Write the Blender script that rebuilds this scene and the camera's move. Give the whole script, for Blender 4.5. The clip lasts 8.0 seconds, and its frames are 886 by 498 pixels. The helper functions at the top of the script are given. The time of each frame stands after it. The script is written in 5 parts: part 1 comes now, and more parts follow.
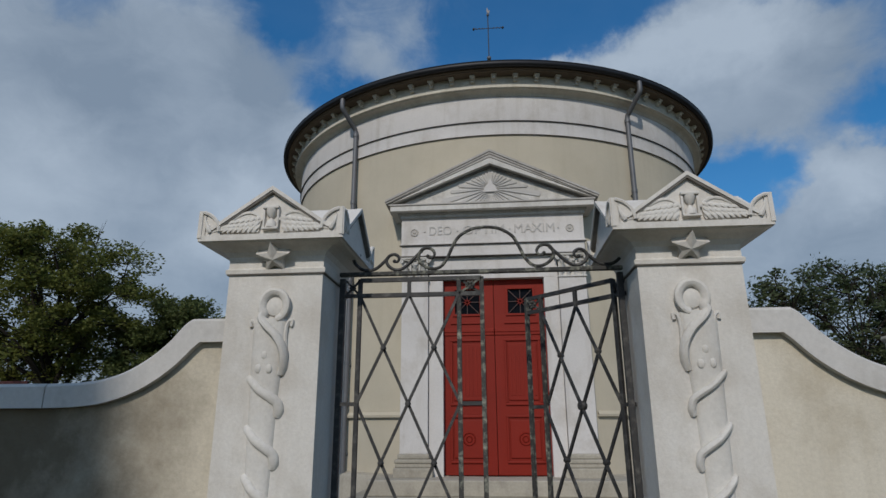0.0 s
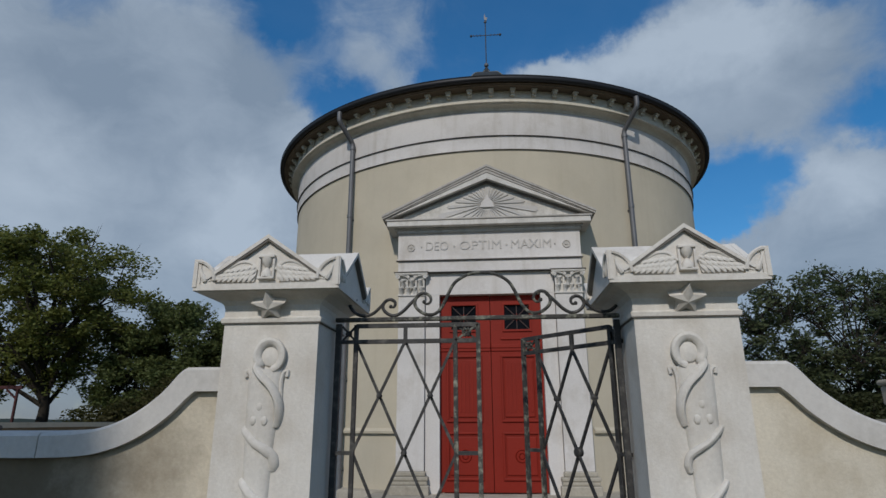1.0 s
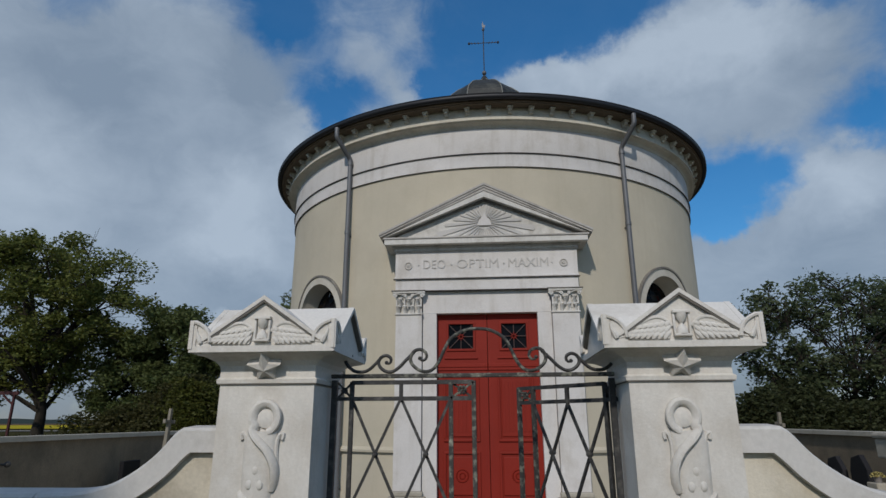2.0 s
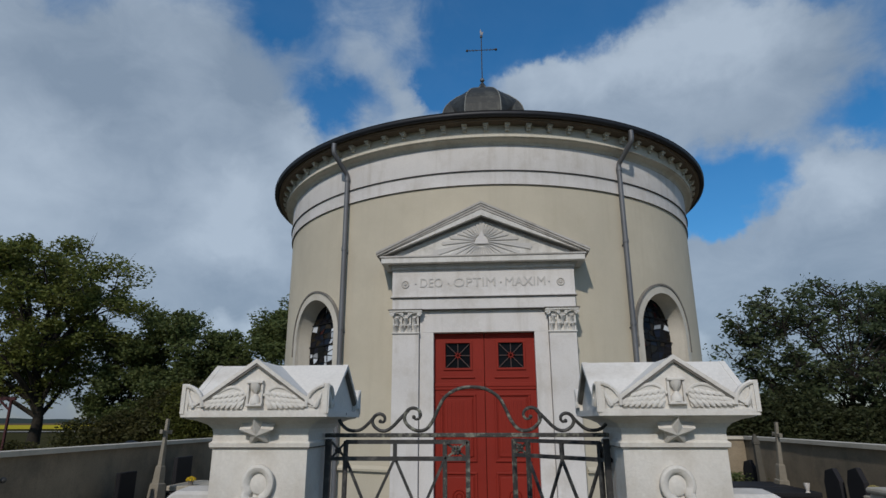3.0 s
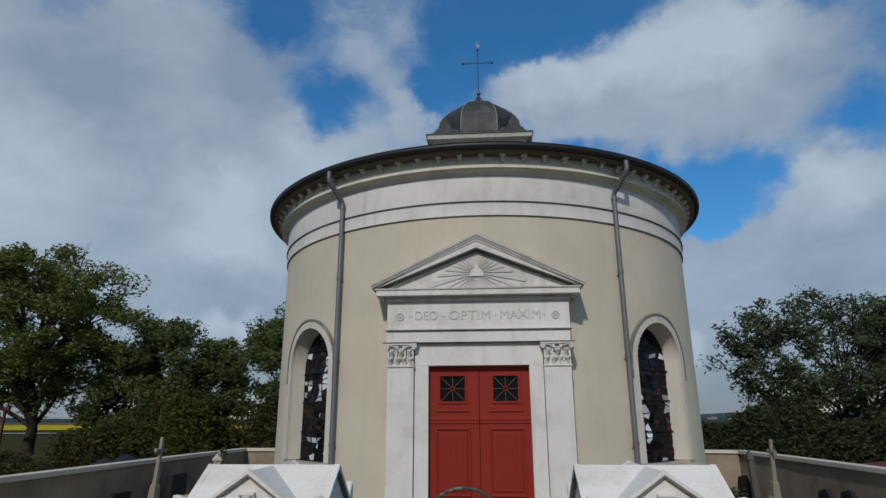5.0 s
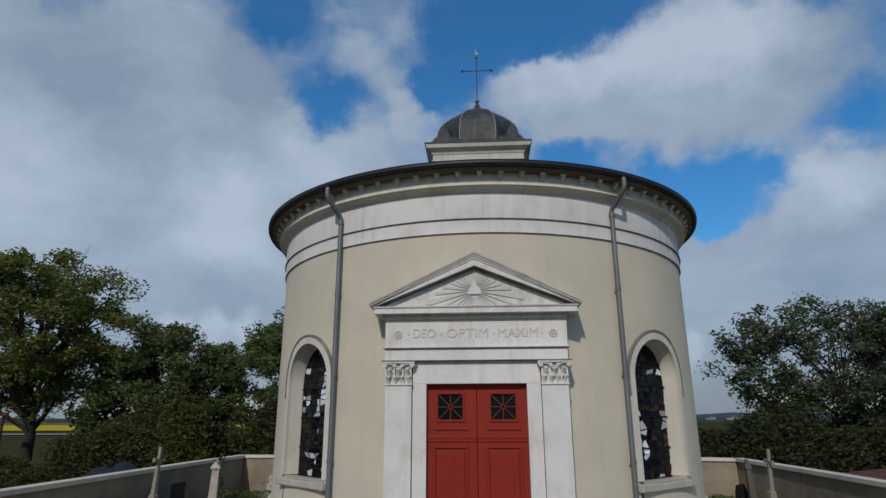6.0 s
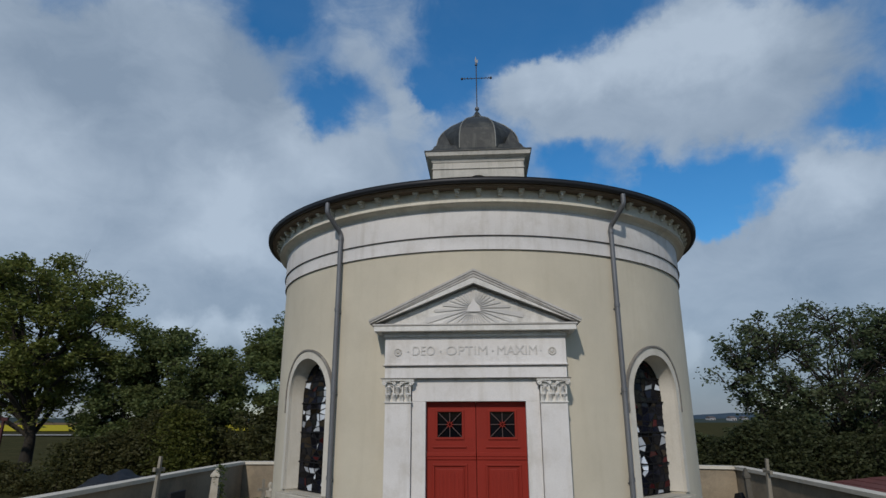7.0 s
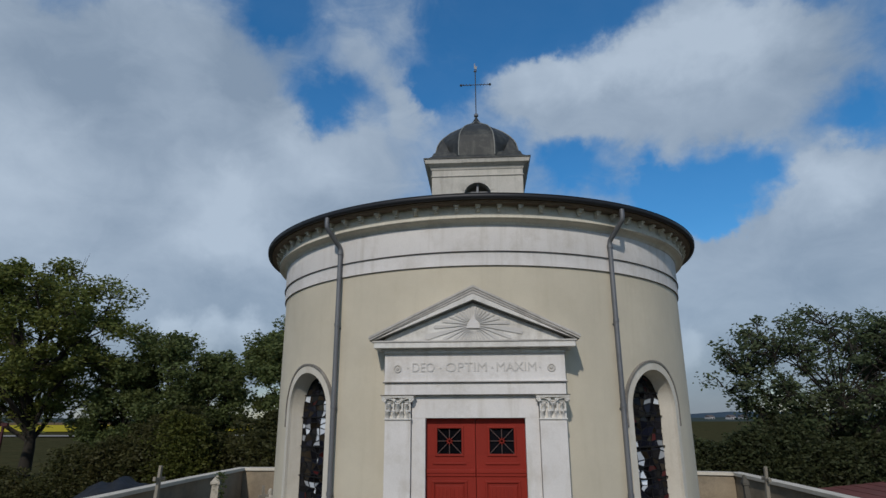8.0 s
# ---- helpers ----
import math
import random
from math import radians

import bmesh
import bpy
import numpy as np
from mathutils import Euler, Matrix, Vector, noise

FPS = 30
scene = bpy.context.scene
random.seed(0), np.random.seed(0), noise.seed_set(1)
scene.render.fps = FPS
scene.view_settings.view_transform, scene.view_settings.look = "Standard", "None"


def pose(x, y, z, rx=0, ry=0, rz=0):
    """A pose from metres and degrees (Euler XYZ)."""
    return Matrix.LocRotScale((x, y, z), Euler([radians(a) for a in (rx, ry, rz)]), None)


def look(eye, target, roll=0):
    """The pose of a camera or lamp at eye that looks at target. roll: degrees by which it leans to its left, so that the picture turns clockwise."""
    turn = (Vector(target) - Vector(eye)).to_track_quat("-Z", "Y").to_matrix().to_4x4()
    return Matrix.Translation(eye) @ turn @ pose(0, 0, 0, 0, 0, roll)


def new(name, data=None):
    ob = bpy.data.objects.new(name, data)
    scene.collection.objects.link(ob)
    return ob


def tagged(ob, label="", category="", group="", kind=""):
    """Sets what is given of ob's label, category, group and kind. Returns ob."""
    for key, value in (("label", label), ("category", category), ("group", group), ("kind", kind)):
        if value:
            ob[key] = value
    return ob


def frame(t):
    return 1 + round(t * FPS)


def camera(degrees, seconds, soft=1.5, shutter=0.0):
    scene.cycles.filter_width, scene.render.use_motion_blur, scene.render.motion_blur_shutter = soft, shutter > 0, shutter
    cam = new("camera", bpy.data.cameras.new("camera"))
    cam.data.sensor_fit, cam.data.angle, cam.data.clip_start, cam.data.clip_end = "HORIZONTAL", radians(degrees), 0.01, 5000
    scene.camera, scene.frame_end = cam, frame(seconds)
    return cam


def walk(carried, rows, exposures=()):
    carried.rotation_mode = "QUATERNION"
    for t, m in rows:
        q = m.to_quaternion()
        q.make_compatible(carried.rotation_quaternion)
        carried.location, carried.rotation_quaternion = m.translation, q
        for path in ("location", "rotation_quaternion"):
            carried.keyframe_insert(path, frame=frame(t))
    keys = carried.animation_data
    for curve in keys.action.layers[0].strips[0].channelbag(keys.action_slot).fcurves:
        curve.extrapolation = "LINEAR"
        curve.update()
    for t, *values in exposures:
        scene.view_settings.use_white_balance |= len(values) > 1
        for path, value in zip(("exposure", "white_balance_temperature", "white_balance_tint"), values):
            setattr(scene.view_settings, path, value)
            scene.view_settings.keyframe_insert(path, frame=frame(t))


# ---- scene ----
cam = camera(74.0, 8.0)
ROWS = [
    (0.0, 0.015, 0.024, 1.301, 5.15, 16.24, 0.28),
    (0.5, 0.019, 0.009, 1.385, 4.95, 16.30, 0.22),
    (1.0, 0.021, -0.024, 1.496, 4.80, 16.31, 0.20),
    (1.5, 0.028, -0.063, 1.614, 4.69, 16.31, 0.19),
    (3.0, 0.062, -0.157, 1.994, 4.43, 16.24, 0.19),
    (3.5, 0.074, -0.185, 2.115, 4.35, 16.21, 0.17),
    (4.0, 0.080, -0.211, 2.225, 4.26, 16.19, 0.18),
    (4.5, 0.082, -0.242, 2.325, 4.15, 16.18, 0.19),
    (6.0, 0.112, -0.365, 2.670, 3.96, 16.15, 0.16),
    (6.5, 0.114, -0.413, 2.785, 3.91, 16.15, 0.13),
    (7.0, 0.124, -0.456, 2.900, 3.93, 16.14, 0.10),
    (7.5, 0.128, -0.505, 3.018, 3.91, 16.10, 0.16),
    (8.0, 0.128, -0.546, 3.130, 3.88, 16.05, 0.19),
]
walk(cam, [(t, pose(x, y, z, 90 + pitch, roll, yaw)) for t, x, y, z, yaw, pitch, roll in ROWS],
     exposures=[(0.0, -0.30), (1.5, -0.25), (3.0, -0.20), (4.5, -0.16), (8.0, -0.13)])

# ---- daylight ----
SUN_EL, SUN_AZ = 35.0, -10.0      # height, and degrees to the left of straight behind the viewer
sun = new("sun", bpy.data.lights.new("sun", "SUN"))
sun.data.energy, sun.data.angle, sun.data.color = 2.50, radians(1.6), (1.0, 0.935, 0.855)
S = Vector((math.sin(radians(SUN_AZ)) * math.cos(radians(SUN_EL)), -math.cos(radians(SUN_AZ)) * math.cos(radians(SUN_EL)), math.sin(radians(SUN_EL))))
sun.matrix_world = look(S * 60, (0, 0, 0))


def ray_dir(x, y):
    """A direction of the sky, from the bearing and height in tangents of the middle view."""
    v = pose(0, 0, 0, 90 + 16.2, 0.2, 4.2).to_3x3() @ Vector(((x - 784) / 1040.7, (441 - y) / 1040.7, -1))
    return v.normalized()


def make_world():
    w = bpy.data.worlds.new("sky")
    scene.world = w
    w.use_nodes = True
    nt = w.node_tree
    nt.nodes.clear()
    N, L = nt.nodes.new, nt.links.new
    out, bg = N("ShaderNodeOutputWorld"), N("ShaderNodeBackground")
    sky = N("ShaderNodeTexSky")
    sky.sky_type, sky.sun_disc = "NISHITA", False
    sky.sun_elevation, sky.sun_rotation = radians(SUN_EL), math.atan2(S.x, S.y)
    sky.air_density, sky.dust_density, sky.ozone_density = 1.0, 0.4, 3.0
    tc = N("ShaderNodeTexCoord")

    def noise_tex(scale, detail, rough, dist, stretch, off):
        m = N("ShaderNodeMapping")
        m.inputs["Scale"].default_value, m.inputs["Location"].default_value = stretch, off
        L(tc.outputs["Generated"], m.inputs["Vector"])
        n = N("ShaderNodeTexNoise")
        n.inputs["Scale"].default_value, n.inputs["Detail"].default_value = scale, detail
        n.inputs["Roughness"].default_value, n.inputs["Distortion"].default_value = rough, dist
        L(m.outputs[0], n.inputs["Vector"])
        return n.outputs["Fac"]

    def math2(op, a, b, clamp=False):
        n = N("ShaderNodeMath")
        n.operation, n.use_clamp = op, clamp
        for i, v in enumerate((a, b)):
            if isinstance(v, (int, float)):
                n.inputs[i].default_value = v
            else:
                L(v, n.inputs[i])
        return n.outputs[0]

    big = noise_tex(3.2, 9, 0.55, 0.35, (1, 1, 1.7), (0.3, 0.1, 0.2))
    fine = noise_tex(11.0, 9, 0.62, 0.6, (1, 1, 1.5), (4.3, 2.0, 1.0))

    # directions shaken at two scales, so that the banks have billows and ragged edges
    def shaken(scale, amount, src):
        n, k, a = N("ShaderNodeTexNoise"), N("ShaderNodeVectorMath"), N("ShaderNodeVectorMath")
        n.inputs["Scale"].default_value, n.inputs["Detail"].default_value, n.inputs["Roughness"].default_value = scale, 6, 0.6
        L(tc.outputs["Generated"], n.inputs["Vector"])
        k.operation = "MULTIPLY_ADD"
        k.inputs[1].default_value, k.inputs[2].default_value = (amount,) * 3, (-amount / 2,) * 3
        L(n.outputs["Color"], k.inputs[0]), L(src, a.inputs[0]), L(k.outputs[0], a.inputs[1])
        return a.outputs[0]

    spot = shaken(22.0, 0.055, shaken(6.0, 0.11, tc.outputs["Generated"]))

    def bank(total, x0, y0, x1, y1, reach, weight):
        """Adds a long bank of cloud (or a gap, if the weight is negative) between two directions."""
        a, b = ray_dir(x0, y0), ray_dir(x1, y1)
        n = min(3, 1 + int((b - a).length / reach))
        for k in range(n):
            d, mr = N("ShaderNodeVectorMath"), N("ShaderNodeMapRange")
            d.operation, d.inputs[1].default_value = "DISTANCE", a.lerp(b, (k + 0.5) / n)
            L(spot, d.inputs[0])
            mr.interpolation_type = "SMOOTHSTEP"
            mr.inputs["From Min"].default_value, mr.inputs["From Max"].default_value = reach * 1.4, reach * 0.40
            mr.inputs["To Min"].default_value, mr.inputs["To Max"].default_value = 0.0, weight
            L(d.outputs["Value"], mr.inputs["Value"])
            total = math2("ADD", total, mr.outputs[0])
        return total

    cover = math2("ADD", math2("MULTIPLY", big, 0.50), math2("MULTIPLY", fine, 0.62))
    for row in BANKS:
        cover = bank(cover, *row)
    mask = N("ShaderNodeMapRange")
    mask.interpolation_type = "SMOOTHSTEP"
    mask.inputs["From Min"].default_value, mask.inputs["From Max"].default_value = 0.18, 1.02
    mask.inputs["To Min"].default_value, mask.inputs["To Max"].default_value = 0.10, 0.95
    L(cover, mask.inputs["Value"])
    # bright tops and grey bellies
    belly = noise_tex(4.0, 7, 0.55, 0.2, (1, 1, 2.2), (1.7, 0.4, 0.9))
    light = math2("ADD", math2("MULTIPLY", belly, 0.55), math2("MULTIPLY", fine, 0.45))
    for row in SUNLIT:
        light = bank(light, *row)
    shade = N("ShaderNodeValToRGB")
    e = shade.color_ramp.elements
    e[0].position, e[0].color = 0.26, (*[c * CLOUD for c in (0.47, 0.61, 0.80)], 1)
    e[1].position, e[1].color = 0.92, (*[c * CLOUD for c in (0.88, 1.05, 1.26)], 1)
    L(light, shade.inputs[0])
    # the banks far off, low over the land, are hazier and dimmer
    sep, low = N("ShaderNodeSeparateXYZ"), N("ShaderNodeMapRange")
    L(tc.outputs["Generated"], sep.inputs[0]), L(sep.outputs["Z"], low.inputs["Value"])
    low.inputs["From Min"].default_value, low.inputs["From Max"].default_value = 0.0, 0.14
    low.inputs["To Min"].default_value, low.inputs["To Max"].default_value = 0.60, 1.0
    dim = N("ShaderNodeVectorMath")
    dim.operation = "SCALE"
    L(shade.outputs[0], dim.inputs[0]), L(low.outputs[0], dim.inputs["Scale"])
    mix = N("ShaderNodeMix")
    mix.data_type = "RGBA"
    hue = N("ShaderNodeHueSaturation")
    hue.inputs["Saturation"].default_value, hue.inputs["Value"].default_value = 1.42, 2.30
    hue.inputs["Hue"].default_value = 0.499
    L(sky.outputs[0], hue.inputs["Color"])
    L(mask.outputs[0], mix.inputs[0]), L(hue.outputs[0], mix.inputs[6]), L(dim.outputs[0], mix.inputs[7])
    L(mix.outputs[2], bg.inputs[0])
    bg.inputs[1].default_value = SKY
    L(bg.outputs[0], out.inputs[0])


SKY, CLOUD = 0.057, 9.7
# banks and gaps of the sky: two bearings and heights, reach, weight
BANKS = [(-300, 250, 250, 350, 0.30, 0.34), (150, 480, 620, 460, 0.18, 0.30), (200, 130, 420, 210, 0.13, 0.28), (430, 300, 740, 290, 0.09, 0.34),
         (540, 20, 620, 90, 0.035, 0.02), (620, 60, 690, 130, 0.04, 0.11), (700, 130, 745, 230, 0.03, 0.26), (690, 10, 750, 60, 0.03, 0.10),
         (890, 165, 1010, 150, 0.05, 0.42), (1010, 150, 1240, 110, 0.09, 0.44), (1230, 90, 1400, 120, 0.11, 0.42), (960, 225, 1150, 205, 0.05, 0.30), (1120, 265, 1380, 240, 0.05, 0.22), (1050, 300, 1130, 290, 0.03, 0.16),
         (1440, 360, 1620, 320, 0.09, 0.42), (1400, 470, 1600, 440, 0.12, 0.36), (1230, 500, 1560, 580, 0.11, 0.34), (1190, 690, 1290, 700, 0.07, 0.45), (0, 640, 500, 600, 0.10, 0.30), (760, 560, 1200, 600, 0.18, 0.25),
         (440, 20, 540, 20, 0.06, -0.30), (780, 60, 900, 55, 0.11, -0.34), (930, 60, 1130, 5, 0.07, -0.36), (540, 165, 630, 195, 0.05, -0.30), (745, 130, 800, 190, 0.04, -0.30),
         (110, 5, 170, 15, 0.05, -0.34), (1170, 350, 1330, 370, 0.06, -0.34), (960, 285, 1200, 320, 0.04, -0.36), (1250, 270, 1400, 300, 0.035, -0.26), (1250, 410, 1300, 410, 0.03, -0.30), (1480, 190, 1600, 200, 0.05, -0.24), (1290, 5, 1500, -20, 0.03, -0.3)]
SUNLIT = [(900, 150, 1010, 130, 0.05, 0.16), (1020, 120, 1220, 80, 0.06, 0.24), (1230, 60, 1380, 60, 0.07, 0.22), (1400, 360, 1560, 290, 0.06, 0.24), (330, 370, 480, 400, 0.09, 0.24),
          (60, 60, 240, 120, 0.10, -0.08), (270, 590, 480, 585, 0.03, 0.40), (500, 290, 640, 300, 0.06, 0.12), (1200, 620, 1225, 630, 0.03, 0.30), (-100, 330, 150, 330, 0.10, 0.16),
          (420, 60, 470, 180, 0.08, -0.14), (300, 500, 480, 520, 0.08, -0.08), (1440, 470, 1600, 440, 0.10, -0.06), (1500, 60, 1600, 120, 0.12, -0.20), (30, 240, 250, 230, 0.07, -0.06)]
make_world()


# ---- materials ----
def material(name, colour, rough=0.8, metal=0.0, vary=0.12, grain=60.0, bump=0.15, stain=0.0, stain_col=(0.12, 0.10, 0.07), stain_scale=1.5, streak=0.0, per_object=0.0, per_island=0.0, spec=0.4, patch=None):
    """A worn surface: colour with variation at two scales, stains with their own shape, run-off streaks and a fine relief."""
    m = bpy.data.materials.new(name)
    m.use_nodes = True
    nt = m.node_tree
    N, L = nt.nodes.new, nt.links.new
    b = nt.nodes["Principled BSDF"]
    b.inputs["Roughness"].default_value, b.inputs["Metallic"].default_value = rough, metal
    b.inputs["Specular IOR Level"].default_value = spec
    tc = N("ShaderNodeTexCoord")

    def tex(scale, detail=5, rough_=0.6, stretch=None):
        n = N("ShaderNodeTexNoise")
        n.inputs["Scale"].default_value, n.inputs["Detail"].default_value, n.inputs["Roughness"].default_value = scale, detail, rough_
        if stretch:
            mp = N("ShaderNodeMapping")
            mp.inputs["Scale"].default_value = stretch
            L(tc.outputs["Object"], mp.inputs["Vector"]), L(mp.outputs[0], n.inputs["Vector"])
        else:
            L(tc.outputs["Object"], n.inputs["Vector"])
        return n.outputs["Fac"]

    def ramp(src, lo, hi, a, c):
        n = N("ShaderNodeMapRange")
        for k, v in zip(("From Min", "From Max", "To Min", "To Max"), (lo, hi, a, c)):
            n.inputs[k].default_value = v
        L(src, n.inputs["Value"])
        return n.outputs[0]

    def blend(kind, fac, a, c):
        n = N("ShaderNodeMix")
        n.data_type, n.blend_type = "RGBA", kind
        for i, v in ((0, fac), (6, a), (7, c)):
            if hasattr(v, "node"):
                L(v, n.inputs[i])
            else:
                n.inputs[i].default_value = v
        return n.outputs[2]

    def grey(v):
        n = N("ShaderNodeCombineColor")
        for i in range(3):
            L(v, n.inputs[i])
        return n.outputs[0]

    col = blend("MULTIPLY", 1.0, (*colour, 1), grey(ramp(tex(0.9, 6), 0.3, 0.7, 1 - vary, 1 + vary * 0.6)))
    col = blend("MULTIPLY", 1.0, col, grey(ramp(tex(grain, 4), 0.25, 0.75, 1 - vary * 0.7, 1 + vary * 0.5)))
    if per_object:
        info = N("ShaderNodeObjectInfo")
        col = blend("MULTIPLY", 1.0, col, grey(ramp(info.outputs["Random"], 0, 1, 1 - per_object, 1 + per_object)))
    if per_island:
        geo = N("ShaderNodeNewGeometry")
        col = blend("MULTIPLY", 1.0, col, grey(ramp(geo.outputs["Random Per Island"], 0, 1, 1 - per_island, 1 + per_island)))
    if stain:
        col = blend("MIX", ramp(tex(stain_scale, 8, 0.68), 0.50, 0.72, 0, stain), col, (*stain_col, 1))
    if streak:
        col = blend("MIX", ramp(tex(7.0, 5, 0.6, (1, 1, 0.10)), 0.52, 0.78, 0, streak), col, (*stain_col, 1))
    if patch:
        # one large ragged patch of damp and painted shade: its middle, reach and depth
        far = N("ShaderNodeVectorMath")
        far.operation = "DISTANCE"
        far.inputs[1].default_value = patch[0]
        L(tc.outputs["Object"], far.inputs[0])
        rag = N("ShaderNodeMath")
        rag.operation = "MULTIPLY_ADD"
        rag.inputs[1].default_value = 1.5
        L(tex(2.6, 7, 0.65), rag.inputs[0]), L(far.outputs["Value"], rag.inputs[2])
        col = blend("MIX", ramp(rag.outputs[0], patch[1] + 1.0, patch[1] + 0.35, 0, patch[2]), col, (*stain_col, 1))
    L(col, b.inputs["Base Color"])
    if bump:
        bp = N("ShaderNodeBump")
        bp.inputs["Strength"].default_value, bp.inputs["Distance"].default_value = bump, 0.006
        L(tex(grain * 1.4, 6, 0.65), bp.inputs["Height"])
        L(bp.outputs[0], b.inputs["Normal"])
    return m


WHITE = material("white_limewash", (0.631, 0.606, 0.581), 0.85, vary=0.10, stain=0.48, stain_col=(0.373, 0.332, 0.274), stain_scale=2.4, streak=0.48)
PILLAR = material("painted_stone", (0.689, 0.660, 0.612), 0.85, vary=0.12, grain=70, bump=0.30, stain=0.50, stain_col=(0.415, 0.365, 0.299), stain_scale=3.4, streak=0.30)
GRIME = material("grimed_stone", (0.47, 0.445, 0.41), 0.9, vary=0.16, grain=40, bump=0.3, stain=0.6, stain_col=(0.199, 0.183, 0.158), stain_scale=3.5, streak=0.4)
RENDER = material("beige_render", (0.520, 0.470, 0.368), 0.9, vary=0.11, grain=120, bump=0.25, stain=0.30, stain_col=(0.365, 0.315, 0.224), stain_scale=0.8, streak=0.25)
# the patch is brown damp deepened with painted tree shade
DAMPSHADEWALL = material("damp_shaded_render", (0.598, 0.539, 0.432), 0.92, vary=0.16, grain=60, bump=0.35, stain=0.6, stain_col=(0.108, 0.0789, 0.0432), stain_scale=1.4, streak=0.2, patch=((-3.9, 2.4, 0.9), 2.50, 0.84))
LOWWALL = material("stained_render", (0.664, 0.61, 0.506), 0.92, vary=0.13, grain=70, bump=0.3, stain=0.6, stain_col=(0.299, 0.232, 0.133), stain_scale=1.7, streak=0.2)
YARDWALL = material("weathered_render", (0.28, 0.228, 0.16), 0.93, vary=0.28, grain=40, bump=0.4, stain=0.7, stain_col=(0.12, 0.10, 0.075), stain_scale=1.1, streak=0.25)
COPING = material("coping_stone", (0.598, 0.577, 0.548), 0.85, vary=0.12, grain=50, stain=0.45, stain_col=(0.249, 0.224, 0.174), stain_scale=2.5)
SURROUND = material("window_stone", (0.56, 0.525, 0.455), 0.88, vary=0.12, grain=50, bump=0.25, stain=0.45, stain_col=(0.38, 0.34, 0.26), stain_scale=2.2, streak=0.35)
# two dark mottled colours for thin strips along the edges of mouldings
DARKLIP = material("dark_lip", (0.166, 0.154, 0.137), 0.9, vary=0.3, grain=30, bump=0.3, stain=0.7, stain_col=(0.332, 0.307, 0.266), stain_scale=6, streak=0.2)
DARKSTRIP = material("near_black_strip", (0.055, 0.05, 0.047), 0.85, vary=0.3, grain=30, stain=0.5, stain_col=(0.22, 0.20, 0.17), stain_scale=5)
OLDSTONE = material("old_limestone", (0.415, 0.382, 0.315), 0.9, vary=0.18, grain=40, bump=0.4, stain=0.55, stain_col=(0.183, 0.166, 0.133), stain_scale=3.0, streak=0.35)
TOWERSTONE = material("tower_stone", (0.481, 0.457, 0.407), 0.9, vary=0.15, grain=30, bump=0.3, stain=0.4, stain_col=(0.216, 0.199, 0.166), stain_scale=1.6, streak=0.5)
MOULD = material("grimy_moulding", (0.63, 0.61, 0.57), 0.88, vary=0.12, grain=40, stain=0.55, stain_col=(0.249, 0.224, 0.183), stain_scale=2.6, streak=0.45)
RED = material("red_paint", (0.22, 0.0174, 0.00913), 0.6, spec=0.2, vary=0.10, grain=45, bump=0.08, stain=0.25, stain_col=(0.166, 0.0166, 0.00996), stain_scale=4, per_object=0.05)
IRON = material("black_iron", (0.035, 0.034, 0.034), 0.55, vary=0.3, grain=120, bump=0.25, stain=0.5, stain_col=(0.20, 0.19, 0.17), stain_scale=26)
IRONL = material("lichened_iron", (0.05, 0.048, 0.044), 0.7, vary=0.3, grain=120, bump=0.3, stain=1.0, stain_col=(0.34, 0.34, 0.27), stain_scale=30)
GRILLE = material("dull_grille", (0.075, 0.045, 0.042), 0.7, vary=0.3, grain=60)
ZINC = material("zinc_pipe", (0.15, 0.155, 0.165), 0.55, metal=0.35, vary=0.15, grain=30, bump=0.05, stain=0.3, stain_col=(0.08, 0.08, 0.08), stain_scale=5)
GUTTER = material("dark_gutter", (0.022, 0.023, 0.027), 0.5, metal=0.3, vary=0.2, grain=20, bump=0.05)
LEAD = material("lead_sheet", (0.030, 0.032, 0.031), 0.6, metal=0.2, vary=0.25, grain=14, bump=0.2, stain=0.5, stain_col=(0.13, 0.13, 0.11), stain_scale=2.5, streak=0.4)
EAVES = material("eaves_board", (0.15, 0.115, 0.08), 0.85, vary=0.25, grain=20, stain=0.5, stain_col=(0.07, 0.055, 0.04), stain_scale=3)
FASCIA = material("cream_fascia", (0.614, 0.573, 0.481), 0.9, vary=0.14, grain=30, stain=0.5, stain_col=(0.332, 0.29, 0.216), stain_scale=2.4, streak=0.35)
SEAM = material("pale_seam", (0.20, 0.20, 0.18), 0.6, metal=0.2, vary=0.2)
SLATE = material("roof_slate", (0.06, 0.062, 0.07), 0.6, vary=0.25, grain=12, bump=0.3, per_object=0.15)
CAME = material("lead_came", (0.010, 0.010, 0.011), 0.75, vary=0.2, spec=0.1)
# near-black colour standing in for the shade inside unlit rooms
DARK = material("unlit_room_shade", (0.03, 0.028, 0.026), 0.9)
BARK = material("bark", (0.026, 0.021, 0.015), 0.95, vary=0.3, grain=20, bump=0.6)
GRANITE = material("dark_granite", (0.024, 0.024, 0.027), 0.55, spec=0.08, vary=0.25, grain=140, bump=0.03, per_object=0.3)
GREYSLAB = material("grey_slab", (0.24, 0.22, 0.21), 0.75, vary=0.2, grain=60, stain=0.5, stain_col=(0.12, 0.11, 0.10), stain_scale=3, per_object=0.25)
YARDCAP = material("weathered_coping", (0.58, 0.535, 0.45), 0.9, vary=0.15, grain=40, stain=0.5, stain_col=(0.199, 0.174, 0.133), stain_scale=1.8)
GRAVEL = material("gravel", (0.34, 0.30, 0.235), 0.95, vary=0.3, grain=26, bump=0.7, stain=0.4, stain_col=(0.09, 0.10, 0.04), stain_scale=0.7)
